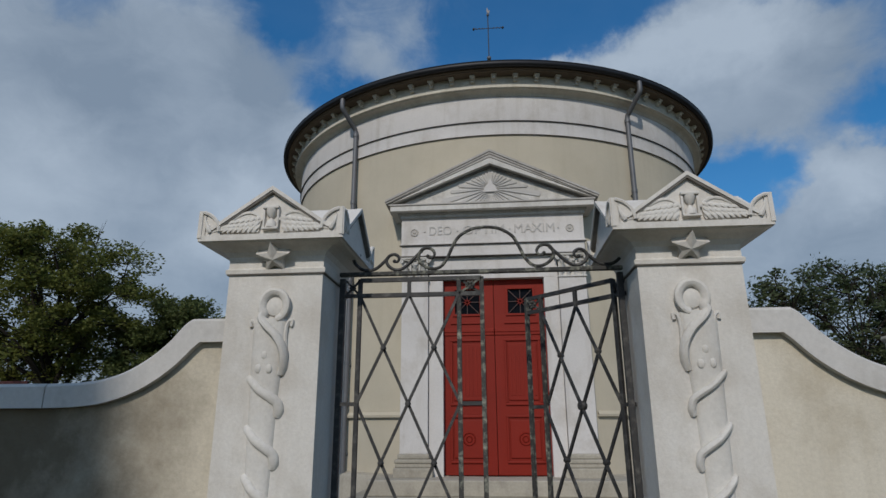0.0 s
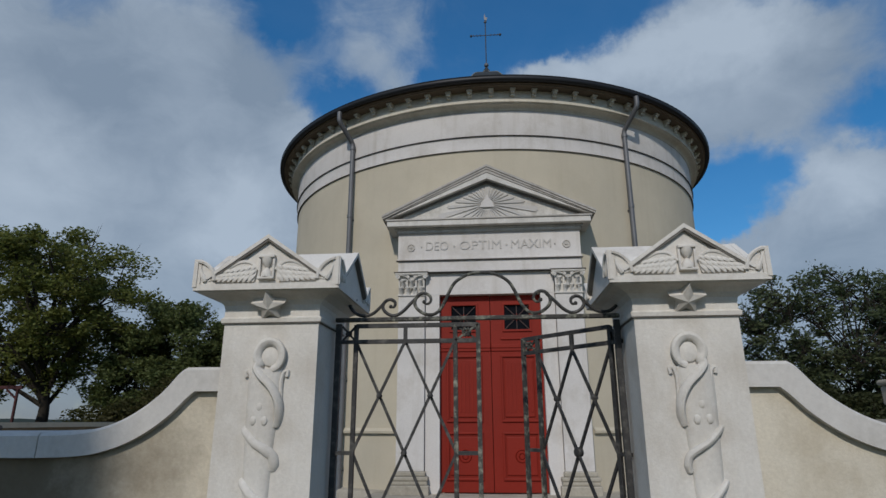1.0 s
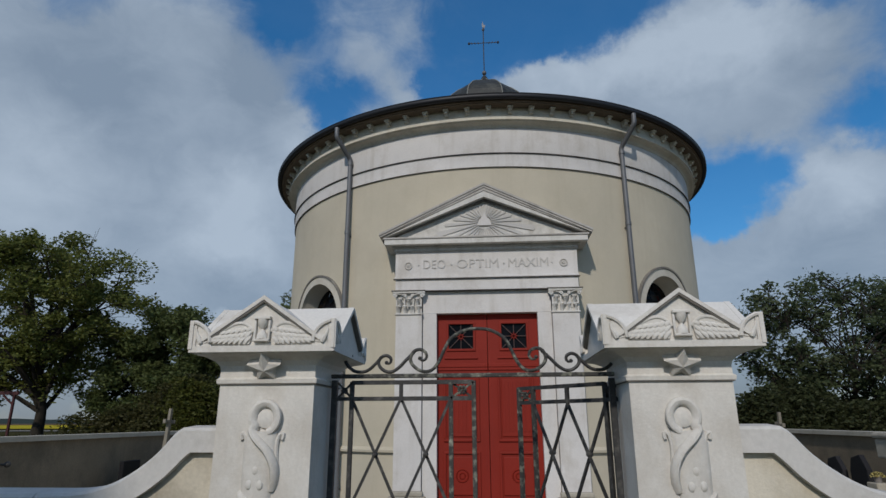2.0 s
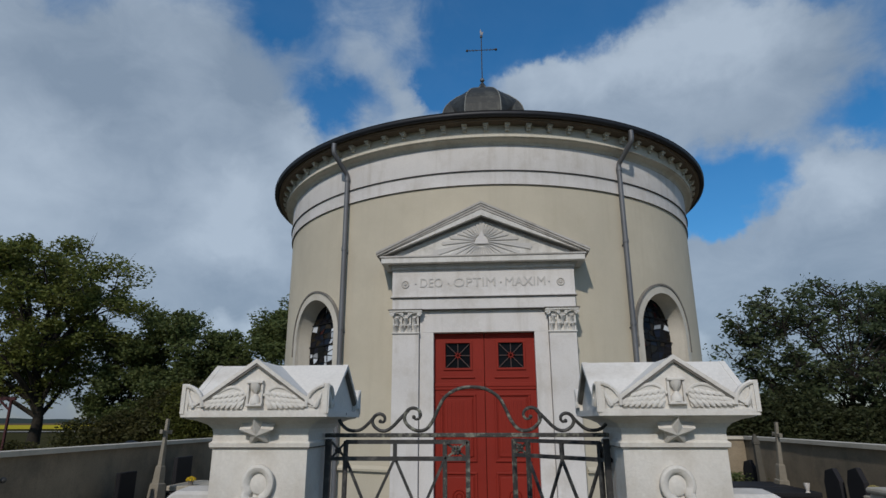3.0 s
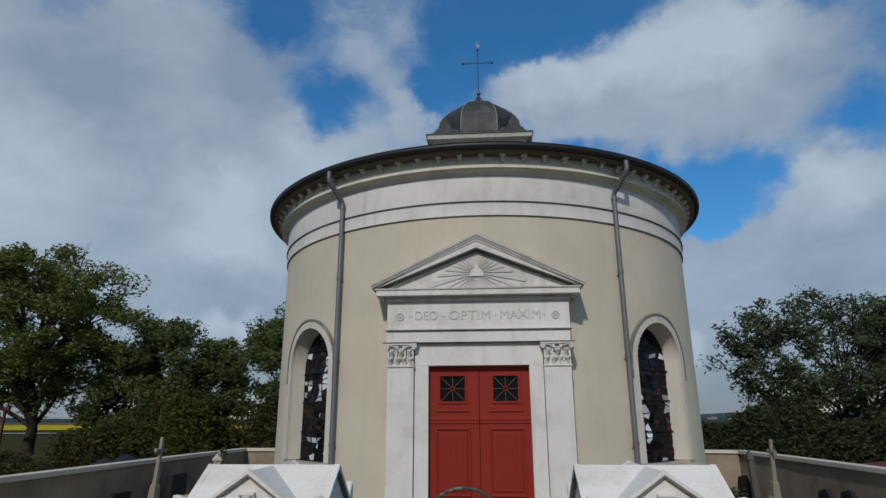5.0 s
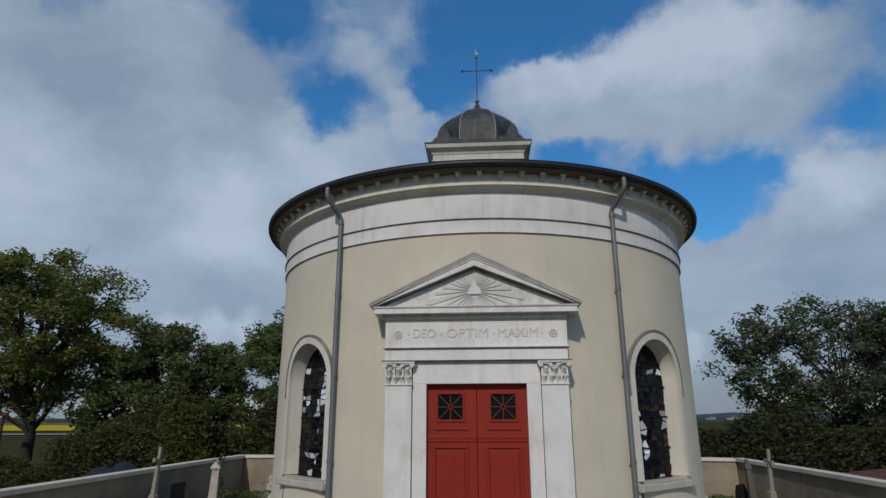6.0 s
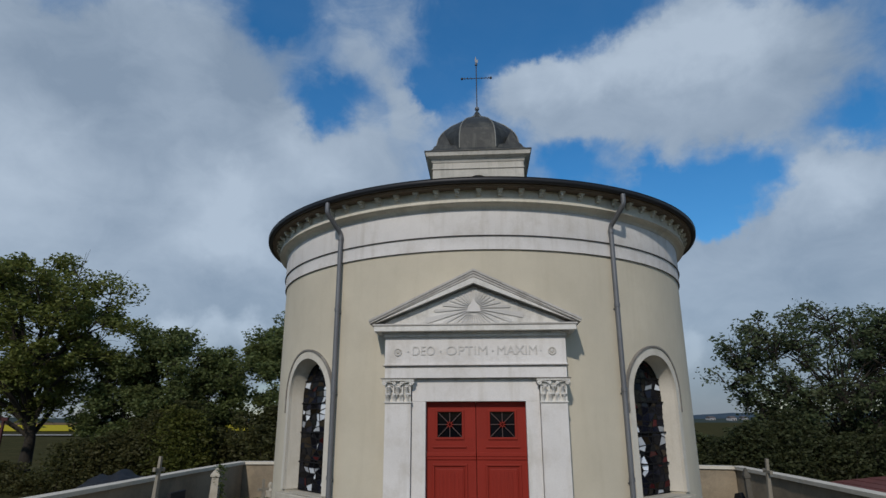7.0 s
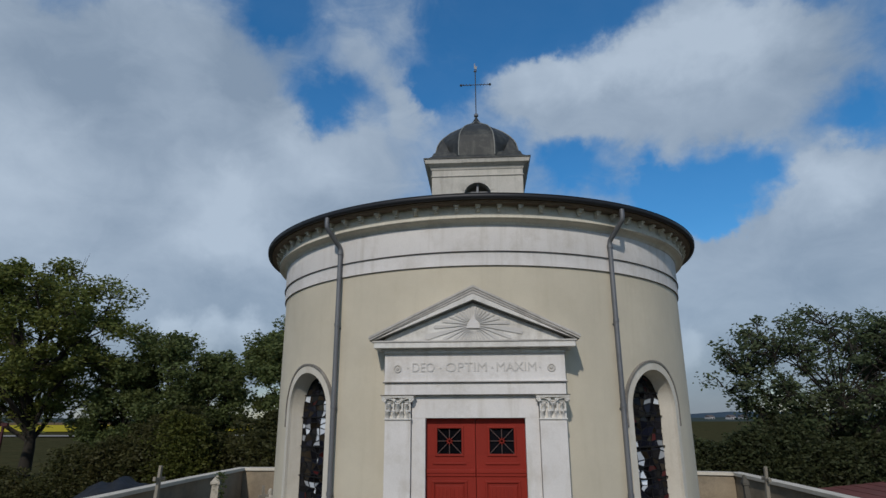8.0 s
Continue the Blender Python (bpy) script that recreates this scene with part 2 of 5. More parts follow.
GRASS = material("meadow", (0.052, 0.050, 0.024), 1.0, spec=0.0, vary=0.35, grain=3.0, bump=0.5, stain=0.5, stain_col=(0.10, 0.075, 0.035), stain_scale=0.25)


def leaves(name, colour, light):
    m = material(name, colour, 0.6, vary=0.25, grain=1.3, bump=0.0, per_island=0.35, stain=0.6, stain_col=light, stain_scale=0.5, spec=0.25)
    nt = m.node_tree
    b, out = nt.nodes["Principled BSDF"], nt.nodes["Material Output"]
    t, mx = nt.nodes.new("ShaderNodeBsdfTranslucent"), nt.nodes.new("ShaderNodeMixShader")
    nt.links.new(b.inputs["Base Color"].links[0].from_socket, t.inputs[0])
    mx.inputs[0].default_value = 0.5
    nt.links.new(b.outputs[0], mx.inputs[1]), nt.links.new(t.outputs[0], mx.inputs[2]), nt.links.new(mx.outputs[0], out.inputs[0])
    return m


LEAF_A = leaves("ash_leaves", (0.152, 0.172, 0.042), (0.240, 0.232, 0.055))
LEAF_B = leaves("oak_leaves", (0.126, 0.158, 0.055), (0.186, 0.192, 0.060))
LEAF_C = leaves("autumn_leaves", (0.095, 0.105, 0.022), (0.15, 0.13, 0.030))
LEAF_D = leaves("bramble_leaves", (0.074, 0.076, 0.026), (0.110, 0.085, 0.030))
LEAF_H = leaves("hedge_leaves", (0.060, 0.072, 0.030), (0.090, 0.082, 0.036))
LEAF_R = leaves("walnut_leaves", (0.094, 0.122, 0.056), (0.131, 0.131, 0.060))


def glass(name, colour, rough=0.06):
    m = bpy.data.materials.new(name)
    m.use_nodes = True
    nt = m.node_tree
    b = nt.nodes["Principled BSDF"]
    info, mr = nt.nodes.new("ShaderNodeObjectInfo"), nt.nodes.new("ShaderNodeMix")
    mr.data_type = "RGBA"
    mr.inputs[6].default_value, mr.inputs[7].default_value = (*[c * 0.4 for c in colour], 1), (*[min(1, c * 1.6) for c in colour], 1)
    nt.links.new(info.outputs["Random"], mr.inputs[0])
    nt.links.new(mr.outputs[2], b.inputs["Base Color"])
    b.inputs["Roughness"].default_value, b.inputs["IOR"].default_value = rough, 1.33
    b.inputs["Specular IOR Level"].default_value = 0.5 if rough > 0.1 else 0.12
    return m


# the last, pale glass has reflected sky painted in as its base colour
GLASSES = [glass("glass_dark", (0.006, 0.006, 0.008)), glass("glass_blue", (0.008, 0.009, 0.016)), glass("glass_red", (0.05, 0.010, 0.011)),
           glass("glass_brown", (0.020, 0.015, 0.010)), glass("glass_sky_reflection", (0.55, 0.58, 0.62), 0.15)]


# ---- mesh helpers ----
def part(name, bm, mat, parent=None, label="", smooth=False):
    me = bpy.data.meshes.new(name)
    bmesh.ops.recalc_face_normals(bm, faces=bm.faces[:])
    bm.to_mesh(me)
    bm.free()
    if smooth:
        me.polygons.foreach_set("use_smooth", [True] * len(me.polygons))
        me.set_sharp_from_angle(angle=radians(38))
    me.materials.append(mat)
    ob = new(name, me)
    if parent:
        ob.parent = parent
    if label:
        ob["label"] = label
    return ob


def piece(name, mesh, m, parent):
    ob = new(name, mesh)
    ob.parent = parent
    ob.matrix_basis = m
    return ob


def thing(name, label, category, group="", kind="", at=None):
    ob = new(name)
    if at is not None:
        ob.matrix_basis = at
    return tagged(ob, label, category, group, kind)


def box(bm, x0, x1, y0, y1, z0, z1, bevel=0.0):
    r = bmesh.ops.create_cube(bm, size=1.0, matrix=Matrix.LocRotScale(((x0 + x1) / 2, (y0 + y1) / 2, (z0 + z1) / 2), None, (x1 - x0, y1 - y0, z1 - z0)))
    if bevel:
        es = list({e for v in r["verts"] for e in v.link_edges})
        bmesh.ops.bevel(bm, geom=es, offset=bevel, segments=2, profile=0.5, affect="EDGES")
    return bm


def lathe(bm, prof, cx, cy, a0=0.0, a1=360.0, n=144):
    """Turns a profile of (radius, height) round an upright axis; angles from the front, to the right."""
    full = abs(a1 - a0) >= 360
    rows = []
    for i in range(n if full else n + 1):
        a = radians(a0 + (a1 - a0) * i / n)
        rows.append([bm.verts.new((cx + r * math.sin(a), cy - r * math.cos(a), z)) for r, z in prof])
    for i in range(n):
        p, q = rows[i], rows[(i + 1) % len(rows)]
        for k in range(len(prof) - 1):
            bm.faces.new((p[k], q[k], q[k + 1], p[k + 1]))
    return bm


def prism(bm, poly, y0, y1):
    """A polygon of (x, z), in order, given a depth along y."""
    a = [bm.verts.new((x, y0, z)) for x, z in poly]
    b = [bm.verts.new((x, y1, z)) for x, z in poly]
    bm.faces.new(a), bm.faces.new(b[::-1])
    for i in range(len(poly)):
        j = (i + 1) % len(poly)
        bm.faces.new((a[i], b[i], b[j], a[j]))
    return bm


def tube(bm, pts, r, n=8, flat=1.0):
    """A round bar along points; r is a radius, or one per point."""
    pts = [Vector(p) for p in pts]
    rs = r if isinstance(r, (list, tuple)) else [r] * len(pts)
    up = None
    rings = []
    for i, p in enumerate(pts):
        d = (pts[min(i + 1, len(pts) - 1)] - pts[max(i - 1, 0)]).normalized()
        if up is None:
            up = d.orthogonal().normalized()
        up = (up - d * up.dot(d)).normalized()
        side = d.cross(up)
        rings.append([bm.verts.new(p + (up * math.cos(a) + side * math.sin(a) * flat) * rs[i]) for a in (2 * math.pi * k / n for k in range(n))])
    for p, q in zip(rings, rings[1:]):
        for k in range(n):
            bm.faces.new((p[k], p[(k + 1) % n], q[(k + 1) % n], q[k]))
    bm.faces.new(rings[0][::-1]), bm.faces.new(rings[-1])
    return bm


def bar(bm, p, q, w, d=None):
    """A square bar from p to q."""
    p, q = Vector(p), Vector(q)
    L = (q - p).length
    m = Matrix.Translation((p + q) / 2) @ (q - p).to_track_quat("Z", "Y").to_matrix().to_4x4() @ Matrix.Diagonal((w, d or w, L, 1))
    bmesh.ops.create_cube(bm, size=1.0, matrix=m)
    return bm


def smooth_path(pts, k=6):
    """Points along a soft curve through the given ones."""
    pts = [Vector(p) for p in pts]
    out = []
    for i in range(len(pts) - 1):
        a, b, c, d = pts[max(i - 1, 0)], pts[i], pts[i + 1], pts[min(i + 2, len(pts) - 1)]
        for j in range(k):
            t = j / k
            out.append(0.5 * ((2 * b) + (c - a) * t + (2 * a - 5 * b + 4 * c - d) * t * t + (3 * b - a - 3 * c + d) * t ** 3))
    out.append(pts[-1])
    return out


def square_stack(bm, rows, cx=0.0, cy=0.0):
    """Square courses of (half width, height), closed at both ends."""
    loops = [[bm.verts.new((cx + sx * h, cy + sy * h, z)) for sx, sy in ((-1, -1), (1, -1), (1, 1), (-1, 1))] for h, z in rows]
    bm.faces.new(loops[0][::-1]), bm.faces.new(loops[-1])
    for p, q in zip(loops, loops[1:]):
        for k in range(4):
            bm.faces.new((p[k], p[(k + 1) % 4], q[(k + 1) % 4], q[k]))
    return bm


def B():
    return bmesh.new()


# ---- ground ----
def ground():
    bm = B()
    rings = [0, 4, 9, 14, 20, 30, 45, 70, 110, 170, 260, 400, 650, 1100, 2000, 3500]
    n = 72
    c = bm.verts.new((0, 12, 0))
    prev = None
    for r in rings[1:]:
        row = []
        for i in range(n):
            a = 2 * math.pi * i / n
            x, y = r * math.sin(a), 12 + r * math.cos(a)
            z = 0.12 * (noise.noise(Vector((x * 0.05, y * 0.05, 0)))) if 22 < r < 300 else 0.0
            row.append(bm.verts.new((x, y, z)))
        for i in range(n):
            j = (i + 1) % n
            if prev:
                bm.faces.new((prev[i], prev[j], row[j], row[i]))
            else:
                bm.faces.new((c, row[j], row[i]))
        prev = row
    tagged(part("ground", bm, GRASS, smooth=True), "dull green and brown autumn meadow reaching the horizon", "ground", kind="structure")


ground()
bm = B()
for poly in ([(-8.3, 2.6), (7.7, 2.6), (7.75, 19.2), (-8.1, 20.9)],):
    vs = [bm.verts.new((x, y, 0.03)) for x, y in poly]
    ve = [bm.verts.new((x, y, -0.1)) for x, y in poly]
    bm.faces.new(vs)
    for i in range(4):
        bm.faces.new((vs[i], ve[i], ve[(i + 1) % 4], vs[(i + 1) % 4]))
tagged(part("graveyard_path", bm, GRAVEL), "worn gravel ground of a small walled graveyard", "ground", kind="structure")

# ---- chapel ----
CX, CY, RW = 0.045, 11.70, 3.90
chapel = thing("chapel", "round beige rendered chapel with white bands and red door", "chapel", at=pose(CX, CY, 0))
# parts are written about the chapel's axis: x to the right, y away from the front
WIN_W, WIN_E = -44.4, 43.3
OPEN = [(0.0, 0.675, 0.63, 3.13, False), (WIN_W, 0.60, 1.80, 3.25, True), (WIN_E, 0.60, 1.80, 3.25, True)]


def chapel_wall():
    bm = B()
    RI, Z0, Z1 = RW - 0.5, 0.0, 5.95
    cuts = set()
    for a, hw, z0, zs, arch in OPEN:
        h = math.degrees(hw / RW)
        cuts |= {round(a - h * math.cos(math.pi * k / 16), 4) for k in range(17)}
    k = -180.0
    while k < 180:
        if all(abs(k - a) > math.degrees(hw / RW) + 1 for a, hw, *_ in OPEN):
            cuts.add(k)
        k += 2.5
    cols = sorted(cuts)

    def P(r, a, z):
        a = radians(a)
        return bm.verts.new((r * math.sin(a), -r * math.cos(a), z))

    def quad(r, a, b, za, zb, ta, tb):
        bm.faces.new((P(r, a, za), P(r, b, zb), P(r, b, tb), P(r, a, ta)))

    for i, a in enumerate(cols):
        b = cols[i + 1] if i + 1 < len(cols) else cols[0] + 360
        mid = (a + b) / 2
        hole = next((o for o in OPEN if abs(mid - o[0]) < math.degrees(o[1] / RW)), None)
        for r in (RW, RI):
            if hole is None:
                quad(r, a, b, Z0, Z0, Z1, Z1)
            else:
                c, hw, z0, zs, arch = hole
                top = [zs + (math.sqrt(max(0, hw * hw - (radians(t - c) * RW) ** 2)) if arch else 0) for t in (a, b)]
                quad(r, a, b, Z0, Z0, z0, z0)
                quad(r, a, b, top[0], top[1], Z1, Z1)
        if hole:
            bm.faces.new((P(RW, a, z0), P(RI, a, z0), P(RI, b, z0), P(RW, b, z0)))
            bm.faces.new((P(RW, a, top[0]), P(RI, a, top[0]), P(RI, b, top[1]), P(RW, b, top[1])))
            for t, edge in ((a, abs(a - (c - math.degrees(hw / RW))) < 0.01), (b, abs(b - (c + math.degrees(hw / RW))) < 0.01)):
                if edge:
                    bm.faces.new((P(RW, t, z0), P(RI, t, z0), P(RI, t, zs), P(RW, t, zs)))
    bmesh.ops.remove_doubles(bm, verts=bm.verts[:], dist=0.0005)
    return part("wall", bm, RENDER, chapel, smooth=True)


chapel_wall()
part("plinth", lathe(B(), [(RW + 0.004, 1.34), (RW + 0.05, 1.34), (RW + 0.055, 1.37), (RW + 0.02, 1.41), (RW + 0.004, 1.41)], 0, 0, 18.5, 341.5), RENDER, chapel, "thin rendered ledge", smooth=True)
part("base_course", lathe(B(), [(RW, 0), (RW + 0.14, 0), (RW + 0.14, 0.56), (RW + 0.10, 0.62), (RW, 0.64)], 0, 0, 11.5, 348.5), OLDSTONE, chapel, "weathered grey stone footing", smooth=True)
part("frieze_band", lathe(B(), [(RW, 5.275), (RW + 0.025, 5.275), (RW + 0.025, 5.470), (RW + 0.03, 5.488), (RW + 0.03, 5.883), (RW, 5.885)], 0, 0), WHITE, chapel, "white painted band below the eaves", smooth=True)
part("drip_strip", lathe(B(), [(RW + 0.02, 5.474), (RW + 0.046, 5.476), (RW + 0.047, 5.487), (RW + 0.02, 5.492)], 0, 0), DARKSTRIP, chapel, "thin dark strip", smooth=True)
part("band_edge", lathe(B(), [(RW, 5.270), (RW + 0.027, 5.270), (RW + 0.027, 5.2746), (RW, 5.2746)], 0, 0), DARKLIP, chapel, "dark lower edge of the band", smooth=True)
cornice = part("cornice", lathe(B(), [(RW, 5.884), (RW + 0.040, 5.886), (RW + 0.046, 5.905), (RW + 0.066, 5.925), (RW + 0.100, 5.938), (RW + 0.140, 5.944), (RW + 0.148, 5.956), (RW + 0.172, 5.958), (RW + 0.172, 6.000), (RW + 0.150, 6.006), (RW + 0.150, 6.150), (RW, 6.152)], 0, 0), FASCIA, chapel, "cream moulded cornice with small brackets", smooth=True)
bm = B()
box(bm, -0.030, 0.030, -0.040, 0.0, 0.040, 0.130, 0.008)
box(bm, -0.028, 0.028, -0.078, -0.03, 0.072, 0.130, 0.010)
box(bm, -0.040, 0.040, -0.095, 0.0, 0.112, 0.136)
first = part("modillion", bm, FASCIA, cornice)
NM = 82
for i in range(NM):
    a = 0.75 + 360.0 * i / NM
    m = pose((RW + 0.15) * math.sin(radians(a)), -(RW + 0.15) * math.cos(radians(a)), 6.006, 0, 0, a)
    if i:
        piece("modillion", first.data, m, cornice)
    else:
        first.matrix_basis = m
part("eaves_board", lathe(B(), [(RW + 0.10, 6.146), (RW + 0.30, 6.146), (RW + 0.305, 6.160), (RW + 0.325, 6.165), (RW + 0.335, 6.225), (RW + 0.10, 6.23)], 0, 0), EAVES, chapel, "dark brown weathered eaves board", smooth=True)
gut = [(4.225, 6.19)] + [(4.268 + 0.042 * math.cos(radians(t)), 6.215 + 0.042 * math.sin(radians(t))) for t in range(-150, 31, 20)] + [(4.312, 6.252), (4.30, 6.243), (4.26, 6.19), (4.225, 6.22)]
part("gutter", lathe(B(), gut, 0, 0), GUTTER, chapel, "dark metal gutter round the eaves", smooth=True)
part("roof", lathe(B(), [(0, 7.35), (4.24, 6.22), (4.24, 6.20), (0, 6.2)], 0, 0, n=96), SLATE, chapel, "low conical slate roof")


def downpipe(a):
    s, c = math.sin(radians(a)), -math.cos(radians(a))

    def P(r, z):
        return (r * s, r * c, z)
    bm = tube(B(), smooth_path([P(4.285, 6.17), P(4.285, 6.05), P(4.25, 5.98), P(4.08, 5.83), P(3.985, 5.74), P(3.975, 5.62)], 5) + [P(3.975, 0.5)], 0.037, 12)
    ob = part("downpipe", bm, ZINC, chapel, "grey zinc downpipe", smooth=True)
    for z in (5.66, 4.52, 3.30, 2.1, 0.9):
        bm = lathe(B(), [(0.038, z - 0.025), (0.045, z - 0.025), (0.045, z + 0.025), (0.038, z + 0.025)], *P(3.975, 0)[:2], n=16)
        bar(bm, P(3.975, z - 0.05), P(3.88, z - 0.05), 0.02)
        part("pipe_collar", bm, ZINC, ob, smooth=True)


downpipe(-32.8)
downpipe(31.35)


def chapel_window(a, seed):
    rnd = random.Random(seed)
    base = pose(0, 0, 0, 0, 0, a)           # turned about the axis; local front is -y
    hw, zs = 0.53, 3.25
    deep = 0.25

    def ring(bm, r0, r1, ya, yb, zb):
        out, inn = [], []
        for k in range(29):
            t = math.pi * k / 28
            out.append((-r1 * math.cos(t), zs + r1 * math.sin(t))), inn.append((-r0 * math.cos(t), zs + r0 * math.sin(t)))
        out, inn = [(-r1, zb)] + out + [(r1, zb)], [(-r0, zb)] + inn + [(r0, zb)]

        def bend(x, y):
            return y + RW - math.sqrt(RW * RW - x * x)
        va, vb = [], []
        for (x, z), (u, w) in zip(out, inn):
            va.append([bm.verts.new((x, bend(x, ya), z)), bm.verts.new((u, bend(u, ya), w)), bm.verts.new((u, bend(u, yb), w)), bm.verts.new((x, bend(x, yb), z))])
        for p, q in zip(va, va[1:]):
            for k in range(4):
                bm.faces.new((p[k], p[(k + 1) % 4], q[(k + 1) % 4], q[k]))
        bm.faces.new(va[0]), bm.faces.new(va[-1][::-1])
        return bm
    def splay(bm, r0, r1, ya, yb, zb):
        """The inside faces of the opening, from its front edge to the narrower glass, with a little thickness."""
        rows = []
        arc = [(-math.cos(math.pi * k / 28), math.sin(math.pi * k / 28)) for k in range(29)]
        for cx, cz, foot in [(-1, 0, True)] + [(c, h, False) for c, h in arc] + [(1, 0, True)]:
            pos = [(cx * r, zb if foot else zs + cz * r) for r in (r0, r1, r1 + 0.012, r0 + 0.012)]
            front = ya + RW - math.sqrt(RW * RW - pos[0][0] ** 2)
            rows.append([bm.verts.new((x, y, z)) for (x, z), y in zip(pos, (front, yb, yb, front))])
        for p, q in zip(rows, rows[1:]):
            for k in range(4):
                bm.faces.new((p[k], p[(k + 1) % 4], q[(k + 1) % 4], q[k]))
        return bm
    win = part("window", ring(B(), 0.585, 0.700, -RW - 0.03, -RW + 0.02, 1.84), SURROUND, chapel, "arched pale window surround with stained glass", smooth=True)
    win.matrix_basis = base
    part("hood_mould", ring(B(), 0.700, 0.728, -RW - 0.045, -RW + 0.05, 3.0), DARKLIP, win, "thin dark moulding round the arch", smooth=True)
    part("reveal", splay(B(), 0.586, 0.535, -RW + 0.018, -RW + deep + 0.03, 1.84), SURROUND, win, "pale plastered splayed reveal", smooth=True)
    bm = box(B(), -0.72, 0.72, -RW - 0.05, -RW + 0.26, 1.70, 1.80, 0.015)
    prism(bm, [(-0.59, 1.80), (0.59, 1.80), (0.59, 1.815), (-0.59, 1.815)], -RW + 0.02, -RW + 0.26)
    part("sill", bm, OLDSTONE, win, "worn stone sill")
    bm = B()
    ring(bm, 0.500, 0.534, -RW + deep - 0.02, -RW + deep + 0.02, 1.82)
    yg = -RW + deep
    for z in (2.25, 2.70, 3.15, 3.5):
        w = hw if z < zs else math.sqrt(hw * hw - (z - zs) ** 2)
        bar(bm, (-w, yg - 0.012, z), (w, yg - 0.012, z), 0.018)
    part("window_frame", bm, CAME, win)
    # irregular leaded panes, each its own piece of glass
    rows, cols = 22, 7
    zt = zs + 0.515

    def wz(z):
        return 0.515 if z < zs else math.sqrt(max(0.0, 0.515 ** 2 - (z - zs) ** 2))
    grid = []
    for j in range(rows + 1):
        z = 1.83 + (zt - 1.84) * j / rows
        row = []
        for i in range(cols + 1):
            e = 0 < i < cols
            zz = z + (rnd.uniform(-0.035, 0.035) if 0 < j < rows and e else 0)
            row.append((((2 * i / cols - 1) + (rnd.uniform(-0.14, 0.14) if e else 0)) * wz(min(zz, zt - 0.004)), zz))
        grid.append(row)
    lines = B()
    for j in range(rows):
        for i in range(cols):
            q = [grid[j][i], grid[j][i + 1], grid[j + 1][i + 1], grid[j + 1][i]]
            mx, mz = sum(p[0] for p in q) / 4, sum(p[1] for p in q) / 4
            bm = B()
            tx, tz = rnd.gauss(0, 0.05), rnd.gauss(0, 0.04)
            prism(bm, [((x - mx) * 0.95, (z - mz) * 0.95) for x, z in q], -0.002, 0.002)
            for v in bm.verts:
                v.co.y += tx * v.co.x + tz * v.co.z
            pick = rnd.random()
            # clusters of pale panes imitate sky mirrored in the glass
            lit = noise.noise(Vector((mx * 3.5, mz * 2.6, seed * 1.7))) > 0.20
            g = GLASSES[4] if pick < (0.62 if lit else 0.02) else GLASSES[3] if pick < 0.24 else GLASSES[2] if pick < 0.33 else GLASSES[1] if pick < 0.6 else GLASSES[0]
            pane = part("pane", bm, g, win)
            pane.matrix_basis = pose(mx, yg, mz)
            for p, r in ((q[0], q[1]), (q[0], q[3])):
                if (Vector(p) - Vector(r)).length > 0.01:
                    bar(lines, (p[0], yg, p[1]), (r[0], yg, r[1]), 0.012, 0.014)
    part("leading", lines, CAME, win)
    # flat sheet whose dark colour takes the place of the room's shade
    part("dark_backing", prism(B(), [(-0.6, 1.8), (0.6, 1.8), (0.6, 4.0), (-0.6, 4.0)], yg + 0.12, yg + 0.13), DARK, win, "dark sheet standing in for the unlit room behind the glass")


chapel_window(WIN_W, 3)
chapel_window(WIN_E, 8)


# ---- portal ----
def F(y):
    """Depth in the chapel's frame of a plane that stands y metres ahead of the first viewpoint."""
    return y - CY


